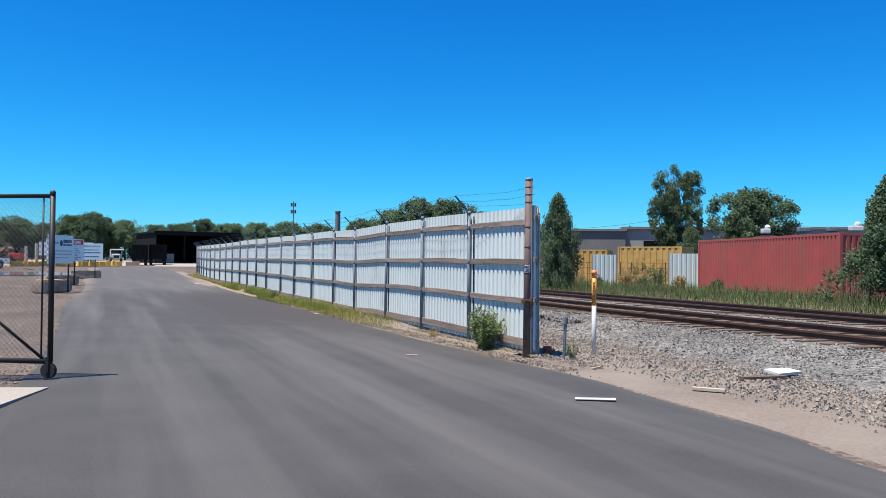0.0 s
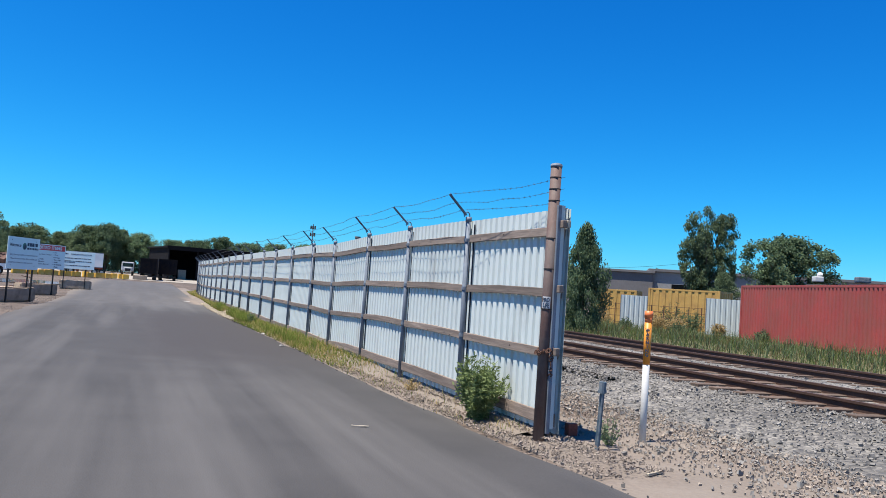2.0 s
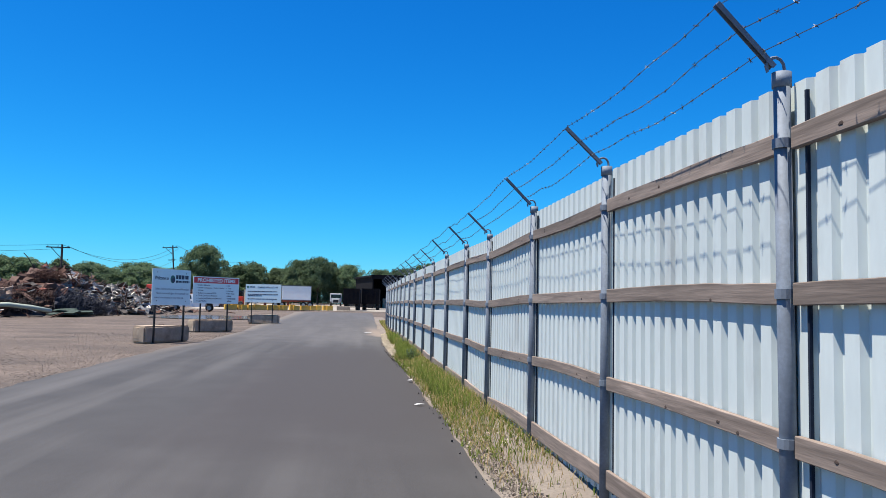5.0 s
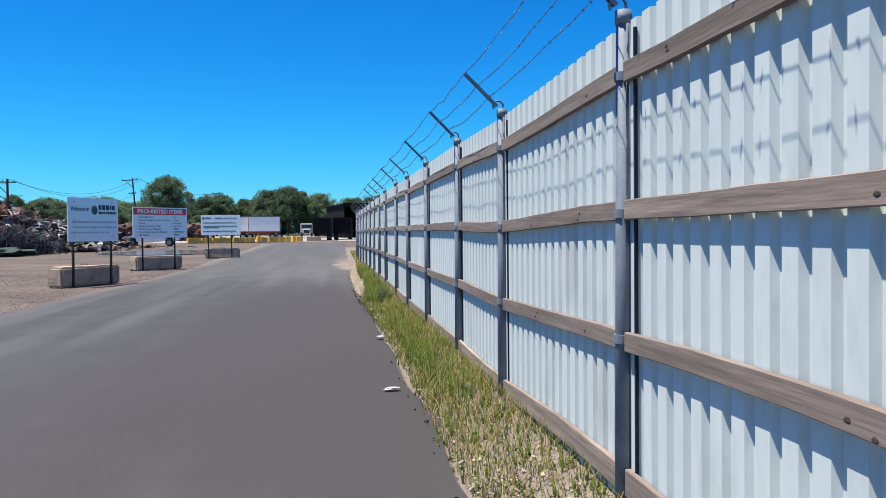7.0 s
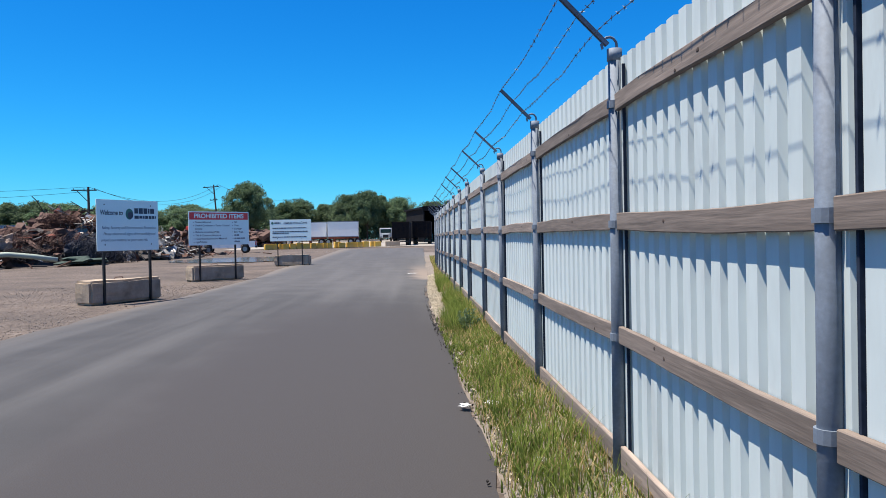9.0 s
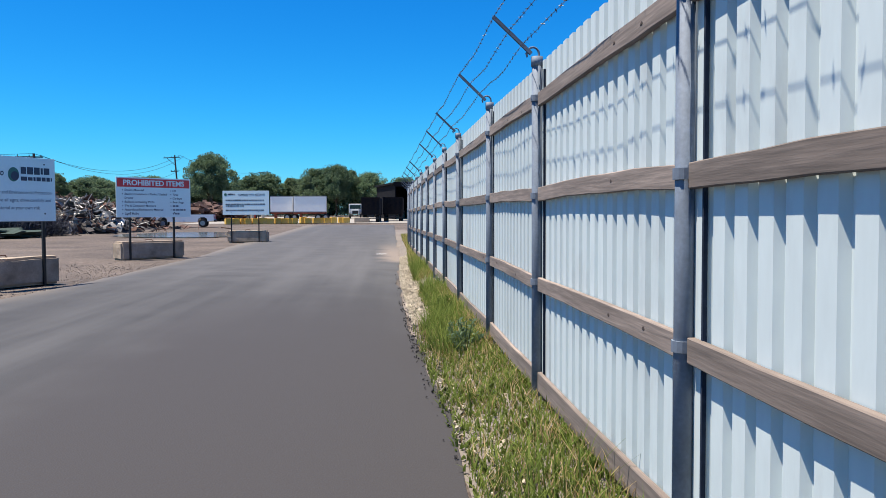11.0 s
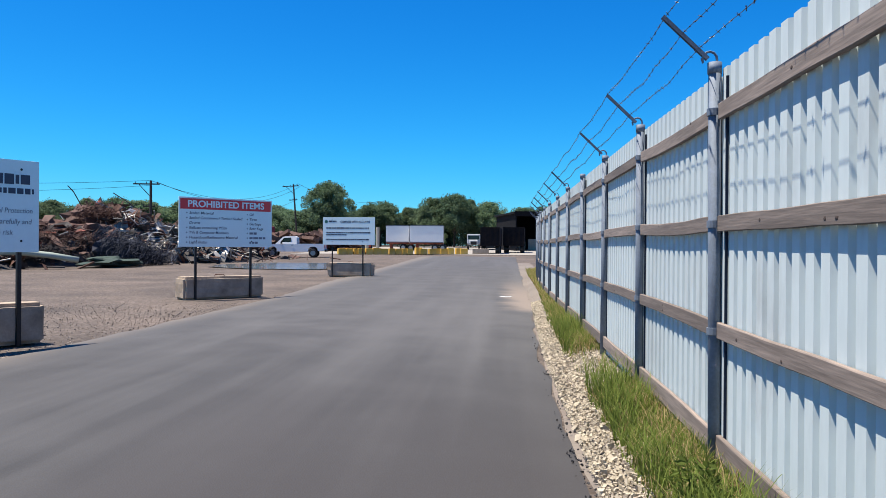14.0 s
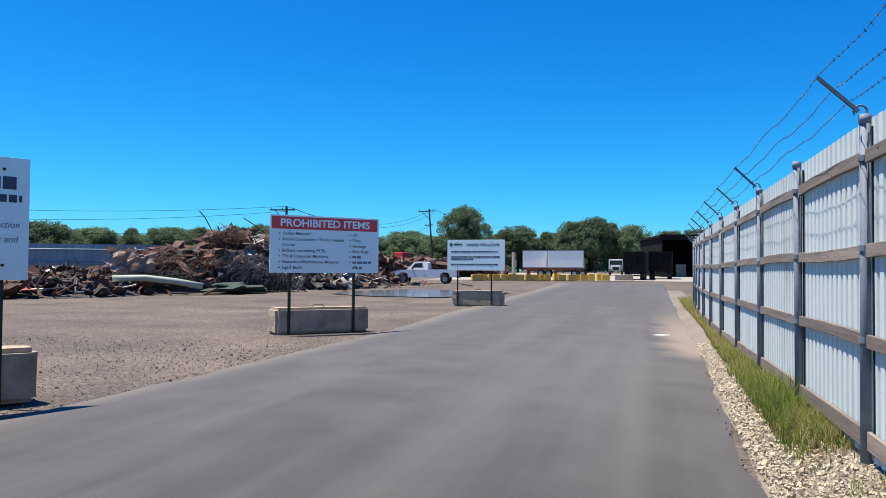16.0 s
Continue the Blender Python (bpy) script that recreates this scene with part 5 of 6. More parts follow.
def paint_prohibited(board, face, W, H):
    bm = bmesh.new()
    box(bm, (W - 0.08, 0.29, 0.002), (W / 2, H - 0.185, 0), face, 0.0)
    part("red_band", bm, M_RED, board, "red band with white capitals")
    line(board, face.copy() @ Matrix.Translation((0, 0, 0.002)), "PROHIBITED ITEMS", 0.09 * W, H - 0.265, 0.82 * W, 0.25, M_SIGN, 0.006, 0.0)
    for i, (t, w) in enumerate((("Stolen Material", 0.25), ("Sealed Containers / Tanks / Sealed", 0.56), ("Drums", 0.11), ("Ballasts containing PCBs", 0.39), ("TVs & Computer Monitors", 0.41), ("Hazardous/Radioactive Material", 0.51), ("Light Bulbs", 0.18))):
        y = 0.68 * H - 0.098 * H * i
        line(board, face, t, 0.105 * W, y - 0.03, w * W, 0.1, M_INK, 0.001)
        if i != 2:
            bar(board, face, 0.075 * W, y, 0.03, 0.03, M_INK, "bullet")
    for i, (t, w) in enumerate((("Oil", 0.045), ("Tires", 0.08), ("Garbage", 0.13), ("Beer Kegs", 0.155), ("", 0.09), ("", 0.18), ("", 0.1))):
        y = 0.68 * H - 0.098 * H * i
        if t:
            line(board, face, t, 0.745 * W, y - 0.03, w * W, 0.1, M_INK, 0.001)
        else:
            words(board, face, 0.745 * W, y, w * W, 0.06, M_INKGREY, 60 + i)
        if i != 6:
            bar(board, face, 0.715 * W, y, 0.03, 0.03, M_INK, "bullet")


def paint_laws(board, face, W, H):
    bm = bmesh.new()
    bmesh.ops.create_circle(bm, cap_ends=True, segments=20, radius=0.075, matrix=face @ Matrix.Translation((0.16, 1.05, 0.001)))
    part("logo_disc", bm, M_GREENINK, board, "green round logo shape")
    words(board, face, 0.28, 1.06, 0.36, 0.09, M_INK, 70)
    text_mesh("lettering", "COMPLIES WITH ALL LAWS", 0.135, M_INK, face @ Matrix.Translation((0.82, 1.0, 0)) @ Matrix.Diagonal((0.84, 1, 1, 1)), board, bold=0.003)
    for i, (y, w) in enumerate(((0.76, 2.0), (0.55, 2.1), (0.46, 1.0), (0.24, 2.0))):
        words(board, face, 0.16, y, w, 0.06, M_INK, 80 + i)


sign_stand("white welcome sign board on black angle posts", (-20.48, 40.97), (0.035, 1.0), 2.4, paint_welcome, 2.06, 1.34, 1.37, (0.12, 0.87))
sign_stand("white prohibited items sign with a red band", (-26.19, 51.1), (0.285, 0.954), 2.43, paint_prohibited, 2.84, 1.36)
sign_stand("white sign board with dark lettering on posts", (-32.31, 64.72), (0.93, 0.36), 2.1, paint_laws, 2.44, 1.25)

# ---------------------------------------------------------------- rolling gate
gate = thing("rolling_gate", "black steel chain-link rolling gate standing open", "gate", Matrix.Translation((-5.49, 15.73, 0.02)) @ Matrix.Rotation(radians(176), 4, "Z"))
GH, GL = 2.40, 5.0
for a, b, r in (((0, 0, 0.22), (0, 0, GH), 0.035), ((0, 0, GH), (GL, 0, GH), 0.028), ((0, 0, 0.22), (GL, 0, 0.22), 0.035), ((2.5, 0, 0.22), (2.5, 0, GH), 0.025), ((0.1, 0, 0.25), (2.45, 0, GH * 0.82), 0.02), ((0.13, 0, 0.22), (0.13, 0, GH), 0.012)):
    bm = bmesh.new()
    tube(bm, a, b, r, seg=12)
    part("gate_frame", bm, M_BLACK, gate, smooth=True)
bm = bmesh.new()
lump(bm, (0, 0, GH + 0.03), (0.04, 0.04, 0.05), 2, 0)
part("finial", bm, M_BLACK, gate)
bm = bmesh.new()
step, k = 0.075, 0
x = 0.04 - GH
while x < GL:
    for sgn in (1, -1):
        a, b = (x, 0.24), (x + GH - 0.26, GH)
        pts = []
        for f in (0, 1):
            xx = x + f * (GH - 0.26)
            zz = 0.24 + f * (GH - 0.24) if sgn > 0 else GH - f * (GH - 0.24)
            pts.append(Vector((xx, 0.004 * sgn, zz)))
        p, q = pts
        d = q - p
        t0 = max(0.0, (0.04 - p.x) / d.x)
        t1 = min(1.0, (GL - p.x) / d.x)
        if t1 > t0:
            tube(bm, p + d * t0, p + d * t1, 0.0028, seg=3, caps=False)
    x += step
part("chain_link_mesh", bm, M_WIRE, gate, "grey diamond wire mesh")
for wx in (0.02, 4.6):
    bm = bmesh.new()
    tube(bm, (wx, -0.03, 0.10), (wx, 0.03, 0.10), 0.10, seg=20)
    w_ = part("wheel", bm, M_RUBBER, gate)
    bm = bmesh.new()
    box(bm, (0.05, 0.09, 0.2), (wx, 0, 0.18))
    part("wheel_fork", bm, M_BLACK, w_)
slab("gate_pad", "pale concrete pad under the rolling gate", "concrete pad", -7.3, 13.85, -0.025, (4.7, 1.7, 0.05), 0.12, M_CONCRETE_GROUND)
slab("gate_track", "dark steel gate track on the ground", "gate track", -7.4, 15.0, -0.01, (4.2, 0.06, 0.03), -0.07, M_BLACK)


# ---------------------------------------------------------------- scrap heap
def heap_height(x, y):
    """Mounds of the scrap heap."""
    h = 0.0
    for cx, cy, rx, ry, hh in ((-57.8, 72.2, 5.0, 4.8, 3.7), (-55.5, 65.5, 4.6, 4.4, 2.4), (-55.5, 75.8, 5.5, 4.6, 2.4), (-62, 62, 6, 5, 1.1), (-57, 57, 8, 7, 1.0), (-64, 50, 9, 8, 1.0), (-59.0, 77.5, 6, 5.5, 2.5), (-60.5, 83, 5.5, 5.5, 1.5)):
        d = ((x - cx) / rx) ** 2 + ((y - cy) / ry) ** 2
        if d < 1:
            h = max(h, hh * (1 - d) ** 0.7)
    return h


def strands(name, curves, material, parent, label=""):
    """Many thin wires as three-sided tubes in one tangle. curves: (points, radius)."""
    verts, faces = [], []
    for pts, rad in curves:
        o = len(verts)
        for p in pts:
            verts += [(p.x + rad, p.y, p.z - rad), (p.x - rad, p.y + rad, p.z - rad), (p.x - rad, p.y - rad, p.z + rad)]
        for i in range(len(pts) - 1):
            a = o + 3 * i
            faces += [(a, a + 1, a + 4, a + 3), (a + 1, a + 2, a + 5, a + 4), (a + 2, a, a + 3, a + 5)]
    return tagged(raw(name, verts, faces, material, parent, label), kind="stuff")


def build_heap():
    heap = thing("scrap_heap", "tangled heap of rusty and pale scrap metal", "scrap heap")
    step = 0.7
    nx, ny = 54, 66
    verts, faces = [], []
    for j in range(ny):
        for i in range(nx):
            x, y = -86 + i * step, 40 + j * step
            h = heap_height(x, y)
            z = ground_z(x, y) - 0.12 + h * (0.85 + 0.25 * noise.noise(Vector((x * 0.6, y * 0.6, 0)))) + (0.5 * noise.noise(Vector((x * 1.5, y * 1.5, 5))) if h > 0.3 else 0)
            verts.append((x, y, z))
    for j in range(ny - 1):
        for i in range(nx - 1):
            q = (j * nx + i, j * nx + i + 1, (j + 1) * nx + i + 1, (j + 1) * nx + i)
            if any(verts[k][2] > ground_z(verts[k][0], verts[k][1]) - 0.05 for k in q):
                faces.append(q)
    tagged(raw("mound", verts, faces, M_SCRAPDARK, heap), kind="stuff")
    groups = [("rusty_scrap", M_RUST, 900, 0), ("brown_scrap", M_SCRAPBROWN, 1100, 1), ("dark_scrap", M_SCRAPDARK, 800, 2), ("pale_scrap", M_ALU, 620, 3), ("white_scrap", M_WHITE, 75, 4), ("reddish_scrap", M_RUSTRED, 160, 5)]
    for name, ma, count, seed in groups:
        r = random.Random(300 + seed)
        bm = bmesh.new()
        made = 0
        while made < count:
            x, y = r.uniform(-72, -48), r.uniform(44, 88)
            if seed == 3 and r.random() < 0.55:
                x, y = r.gauss(-53.2, 1.8), r.gauss(74, 3)
            h = heap_height(x, y)
            if h < 0.15 and (seed == 4 or r.random() > 0.03):
                continue
            z = ground_z(x, y) + h * r.uniform(0.8, 1.05)
            m = Matrix.Translation((x, y, z + 0.1)) @ Euler((r.gauss(0, 0.6), r.gauss(0, 0.5), r.uniform(0, 6.28))).to_matrix().to_4x4()
            k = r.random() * (0.62 if seed == 3 else 1.0)
            if k < 0.24:
                L = r.uniform(0.3, 1.9)
                box(bm, (L, r.uniform(0.03, 0.1), r.uniform(0.03, 0.1)), m=m)
            elif k < 0.40:
                L = r.uniform(0.4, 2.1)
                tube(bm, m @ Vector((-L / 2, 0, 0)), m @ Vector((L / 2, 0, 0)), r.uniform(0.012, 0.05), seg=6)
            elif k < 0.46:
                pts = [m @ Vector((t * 0.45, 0.25 * math.sin(t * 1.3 + r.random()), 0.25 * math.cos(t * 1.7))) for t in range(-2, 4)]
                bent(bm, pts, r.uniform(0.015, 0.04), 5)
            elif k < 0.88:
                a, b = r.uniform(0.15, 0.75), r.uniform(0.12, 0.7)
                vs = [bm.verts.new(m @ Vector((a * (i - 1), b * (j - 0.5), 0.18 * r.uniform(-1, 1)))) for i in range(3) for j in range(2)]
                for i in range(2):
                    f_ = bm.faces.new((vs[2 * i], vs[2 * i + 2], vs[2 * i + 3], vs[2 * i + 1]))
                    ex = bmesh.ops.extrude_face_region(bm, geom=[f_])
                    bmesh.ops.translate(bm, vec=(0, 0, 0.015), verts=[g for g in ex["geom"] if isinstance(g, bmesh.types.BMVert)])
            else:
                lump(bm, m.translation, (r.uniform(0.15, 0.5), r.uniform(0.15, 0.45), r.uniform(0.1, 0.35)), 1, 0.6, r.uniform(0, 50))
            made += 1
        tagged(part(name, bm, ma, heap), kind="stuff")
    # pieces that stand out
    bm = bmesh.new()
    z = ground_z(-48.8, 63)
    bent(bm, [(-50.9, 59.6, z + 0.85), (-50.1, 61.0, z + 0.88), (-49.3, 62.3, z + 0.7), (-48.7, 63.5, z + 0.45)], 0.17, 12)
    part("long_plastic_pipe", bm, M_GREENSCRAP, heap, "long pale green plastic pipe", True)
    r = random.Random(55)

    def tangle(c, w, steps):
        a0, tilt = r.uniform(0, 6.28), Euler((r.uniform(0, 3), r.uniform(0, 3), 0)).to_matrix()
        return [c + tilt @ Vector((w * math.cos(a0 + 0.7 * q), w * math.sin(a0 + 0.7 * q), 0.06 * q)) for q in range(steps)]

    curves = []
    for k in range(650):
        c = Vector((-51.5 + r.uniform(0, 2.2), 66.5 + r.uniform(0, 4.2), z + 0.3))
        c.z += r.uniform(0, 1.0) * max(0.2, 1.7 - 0.35 * abs(c.y - 66.8))
        curves.append((tangle(c, r.uniform(0.2, 0.65), 8), r.uniform(0.006, 0.014)))
    strands("tangled_mesh", curves, M_NAVY, heap, "blue-black tangled mesh")
    bm = bmesh.new()
    lump(bm, (-51.3, 67.9, z + 0.9), (0.8, 1.4, 0.9), 3, 0.9, 4)
    part("crumpled_mesh", bm, M_NAVY, heap, "blue-black crumpled mesh bundle")
    bm = bmesh.new()
    lump(bm, (-49.3, 66.0, z + 0.3), (1.2, 1.4, 0.28), 3, 0.9, 14)
    part("green_netting", bm, M_NETTING, heap, "dark green netting on the ground")
    bm = bmesh.new()
    gx, gy = 12, 10
    grid = [[bm.verts.new(Vector((-51.3, 60.9, z + 1.75)) + Vector((0.35 * (a / gx - 0.5) - 0.35 * (b / gy - 0.5), 2.2 * (a / gx - 0.5), 1.7 * (b / gy - 0.5) * (1 - 0.5 * a / gx)))
             + Vector((0.5, 0.25, 0.3)) * noise.noise(Vector((a * 0.45, b * 0.4, 3.3)))) for b in range(gy + 1)] for a in range(gx + 1)]
    for a in range(gx):
        for b in range(gy):
            bm.faces.new((grid[a][b], grid[a + 1][b], grid[a + 1][b + 1], grid[a][b + 1]))
    bmesh.ops.solidify(bm, geom=list(bm.faces), thickness=0.03)
    part("crumpled_sheet", bm, M_TAN, heap, "tan crumpled metal sheet")
    for k, (c, sz) in enumerate((((-55.0, 65.0, 1.7), (1.2, 1.9, 0.8)), ((-57.2, 70.6, 3.0), (1.3, 2.0, 0.9)), ((-56.2, 72.8, 2.9), (1.0, 1.6, 0.8)), ((-53.4, 68.0, 1.8), (0.9, 1.5, 0.8)), ((-56.0, 67.6, 2.1), (1.1, 1.6, 0.7)))):
        bm = bmesh.new()
        lump(bm, (c[0], c[1], c[2] + z), sz, 3, 0.75, 24 + k)
        part("rusted_sheet", bm, (M_RUST, M_SCRAPBROWN)[k % 2], heap, "dark red rusted sheet metal")
    # matted wire and swarf
    for k, (cx, cy, cz, wx, wy, wz, ma, lab) in enumerate(((-53.2, 63.6, 1.7, 1.0, 2.0, 0.7, M_SCRAPBROWN, "matted red-brown rusty wire"), (-52.6, 66.6, 1.3, 1.0, 1.6, 0.7, M_SCRAPBROWN, "matted red-brown rusty wire"), (-52.0, 64.0, 0.7, 0.8, 1.6, 0.45, M_SCRAPDARK, "matted dark wire"), (-56.3, 70.4, 3.2, 0.9, 1.5, 0.6, M_RUST, "matted dark rusty wire"))):
        curves = []
        for _ in range(600):
            c = Vector((cx + r.gauss(0, 0.45) * wx, cy + r.gauss(0, 0.5) * wy, cz + z + r.gauss(0, 0.45) * wz))
            curves.append((tangle(c, r.uniform(0.12, 0.45), 7), r.uniform(0.005, 0.012)))
        strands("tangled_wire", curves, ma, heap, lab)
        bm = bmesh.new()
        lump(bm, (cx - 0.2, cy, cz + z - 0.1), (wx * 0.7, wy * 0.7, wz * 0.7), 4, 0.6, 60 + k)
        tagged(part("matted_wire", bm, ma, heap, lab), kind="stuff")
    for a, b, c in (((-57.0, 70.0, 3.2), (-57.8, 69.4, 5.0), (-58.0, 69.1, 5.4)), ((-56.3, 74.0, 3.6), (-57.2, 73.0, 4.6), (-57.7, 72.4, 5.1))):
        bm = bmesh.new()
        bent(bm, [a, b, c], 0.034, 6)
        part("bent_bar", bm, M_SCRAPDARK, heap, "dark bent steel bar sticking up")


build_heap()
x0 = [(-44.6, 69.0), (-41.0, 68.4), (-37.6, 69.6), (-36.6, 73.0), (-38.6, 77.5), (-43.0, 79.5), (-47.0, 77.0), (-46.8, 72.0)]
pv = []
for i in range(64):
    f = i / 64 * 8
    a, b = x0[int(f) % 8], x0[(int(f) + 1) % 8]
    t = f - int(f)
    t = t * t * (3 - 2 * t)
    px, py = a[0] + (b[0] - a[0]) * t, a[1] + (b[1] - a[1]) * t
    px += 0.5 * noise.noise(Vector((i * 0.7, 2, 0)))
    pv.append((px, py, ground_z(px, py) + 0.025))
tagged(raw("puddle", pv, [tuple(range(64))], M_WATER), "shallow rainwater puddle reflecting the sky", "puddle", kind="structure")

# sheeting fence behind the heap
ob = thing("sheet_fence", "blue-grey ribbed sheet fence behind the heap", "fence")
pts = [(-86, 42), (-80, 56), (-76, 68), (-72, 79)]
for (ax, ay), (bx, by) in zip(pts, pts[1:]):
    bm = bmesh.new()
    ribbed(bm, Vector((ax, ay, ground_z(ax, ay))), Vector((bx, by, ground_z(bx, by))), -0.1, 3.15, 0.5, 0.05, out=(1, 0, 0))
    part("metal_sheet", bm, M_BLUEFENCE, ob)
    for z in (0.5, 1.6, 2.7):
        bm = bmesh.new()
        d = Vector((bx - ax, by - ay, 0))
        tube(bm, Vector((ax + 0.12, ay, z + ground_z(ax, ay))), Vector((bx + 0.12, by, z + ground_z(bx, by))), 0.06, seg=6)
        part("rail", bm, M_BLUEFENCE, ob)


# ---------------------------------------------------------------- pickup truck
def wheel(parent, x, y, r, w, z=None):
    bm = bmesh.new()
    torus(bm, (x, y, r if z is None else z), r - w * 0.42, w * 0.45, Matrix.Rotation(math.pi / 2, 3, "X"), 20, 10)
    ty = part("wheel", bm, M_RUBBER, parent, smooth=True)
    bm = bmesh.new()
    tube(bm, (x, y - w * 0.42, r if z is None else z), (x, y + w * 0.42, r if z is None else z), r * 0.58, seg=18)
    part("rim", bm, M_CHROME, ty)


def side_loft(bm, prof, y0, y1, inset=0.0):
    """A body from a side outline (x, z), between y0 and y1, drawn in at the top by inset."""
    zmax, zmin = max(z for _, z in prof), min(z for _, z in prof)
    rings = []
    for y, sgn in ((y0, 1), (y1, -1)):
        rings.append([bm.verts.new((x, y + sgn * inset * (z - zmin) / (zmax - zmin), z)) for x, z in prof])
    k = len(prof)
    for i in range(k):
        bm.faces.new((rings[0][i], rings[0][(i + 1) % k], rings[1][(i + 1) % k], rings[1][i]))
    bm.faces.new(rings[0][::-1])
    bm.faces.new(rings[1])
    bmesh.ops.recalc_face_normals(bm, faces=bm.faces)


def pickup(x, y, rot):
    ob = thing("pickup_truck", "white work pickup truck parked in the yard", "pickup truck", Matrix.Translation((x, y, ground_z(x, y))) @ Matrix.Rotation(rot, 4, "Z"))
    bm = bmesh.new()
    prof = [(-2.75, 0.55), (-2.8, 0.75), (-2.72, 1.02), (-1.55, 1.14), (-1.45, 1.16), (0.35, 1.16), (0.35, 1.18), (2.75, 1.18), (2.78, 0.6), (2.2, 0.55), (2.15, 0.8), (1.95, 0.93), (1.6, 0.93), (1.4, 0.8), (1.35, 0.5), (-1.35, 0.5), (-1.4, 0.8), (-1.6, 0.93), (-1.95, 0.93), (-2.15, 0.8), (-2.2, 0.55)]
    side_loft(bm, prof, -0.95, 0.95, 0.03)
    part("body", bm, M_CARWHITE, ob)
    bm = bmesh.new()
    side_loft(bm, [(-1.5, 1.15), (-0.85, 1.78), (-0.6, 1.84), (0.15, 1.84), (0.33, 1.75), (0.36, 1.15)], -0.92, 0.92, 0.14)
    part("cab", bm, M_CARWHITE, ob)
    for sy in (-0.835, 0.835):
        bm = bmesh.new()
        side_loft(bm, [(-1.15, 1.22), (-0.75, 1.68), (-0.15, 1.72), (-0.15, 1.22)], sy - 0.05, sy + 0.05)
        part("side_window", bm, M_GLASS, ob)
        bm = bmesh.new()
        box(bm, (0.14, 0.2, 0.16), (-0.95, sy * 1.22, 1.26), bevel=0.02)
        part("mirror", bm, M_BLACK, ob)
        bm = bmesh.new()
        box(bm, (0.16, 0.03, 0.03), (-0.02, sy * 1.14, 1.05))
        part("door_handle", bm, M_BLACK, ob)
    bm = bmesh.new()
    box(bm, (0.03, 1.4, 0.5), m=Matrix.Translation((-1.2, 0, 1.46)) @ Matrix.Rotation(0.8, 4, "Y"))
    part("windscreen", bm, M_GLASS, ob)
    bm = bmesh.new()
    box(bm, (2.2, 1.6, 0.4), (1.58, 0, 1.02))
    part("load_bed", bm, M_BLACK, ob)
    for bx in (-2.84, 2.84):
        bm = bmesh.new()
        box(bm, (0.14, 1.8, 0.2), (bx, 0, 0.6), bevel=0.03)
        part("bumper", bm, M_CHROME if bx < 0 else M_BLACK, ob)
    for sy in (-0.7, 0.7):
        bm = bmesh.new()
        box(bm, (0.06, 0.36, 0.18), (-2.79, sy, 0.88), bevel=0.02)
        part("headlight", bm, M_CHROME, ob)
        bm = bmesh.new()
        box(bm, (0.05, 0.14, 0.34), (2.8, sy * 1.2, 0.95))
        part("tail_light", bm, M_RED, ob)
        for wx in (-1.77, 1.77):
            wheel(ob, wx, sy * 1.2, 0.38, 0.26)
    return ob


px, py = from_eye(43.2, 68)
pickup(px, py, radians(33))

# ---------------------------------------------------------------- yellow blocks, trailers, bins, shed
bx0, by0 = from_eye(39.9, 79)
bx1, by1 = from_eye(30.2, 83)
count = 19
bm = bmesh.new()
box(bm, (0.70, 0.62, 0.66), (0, 0, 0.33))
bmesh.ops.bevel(bm, geom=list(bm.edges), offset=0.04, segments=2, affect="EDGES")
yb_me = mesh_of("block", bm, M_YELLOWBLOCK)
for i in range(count):
    f = (i + 0.5) / count
    x, y = bx0 + (bx1 - bx0) * f + rng.uniform(-0.1, 0.1), by0 + (by1 - by0) * f + rng.uniform(-0.25, 0.25)
    ob = tagged(new("yellow_concrete_block", yb_me), "worn yellow painted concrete barrier block in a row", "concrete block", "yellow barrier blocks")
    ob.matrix_world = Matrix.Translation((x, y, ground_z(x, y))) @ Matrix.Rotation(math.atan2(by1 - by0, bx1 - bx0) + rng.uniform(-0.08, 0.08), 4, "Z") @ Matrix.Diagonal((rng.uniform(0.9, 1.25), 1, rng.uniform(0.92, 1.08), 1))
x, y = from_eye(29.2, 84)
bm = bmesh.new()
box(bm, (1.8, 0.62, 0.62), (0, 0, 0.31), bevel=0.04)
ob = tagged(part("concrete_block", bm, M_BLOCK), "brown-grey long concrete block by the yard entrance", "concrete block")
ob.matrix_world = Matrix.Translation((x, y, ground_z(x, y))) @ Matrix.Rotation(0.5, 4, "Z")


def box_trailer(label, x, y, rot, L):
    ob = thing("box_trailer", label, "trailer", Matrix.Translation((x, y, ground_z(x, y))) @ Matrix.Rotation(rot, 4, "Z"), "parked trailers")
    bm = bmesh.new()
    box(bm, (L, 2.4, 2.2), (0, 0, 2.25), bevel=0.03)
    part("cargo_box", bm, M_CARWHITE, ob)
    for zz in (1.18, 3.32):
        for yy in (-1.21, 1.21):
            bm = bmesh.new()
            box(bm, (L + 0.02, 0.04, 0.1), (0, yy, zz))
            part("box_rail", bm, M_GALV, ob)
    bm = bmesh.new()
    box(bm, (L, 1.6, 0.25), (0, 0, 1.0))
    box(bm, (0.3, 1.4, 0.8), (-L * 0.3, 0, 0.55))
    part("chassis", bm, M_RUSTRED, ob)
    for wx in (L * 0.25, L * 0.25 + 1.0):
        for yy in (-1.0, 1.0):
            wheel(ob, wx, yy, 0.45, 0.28)


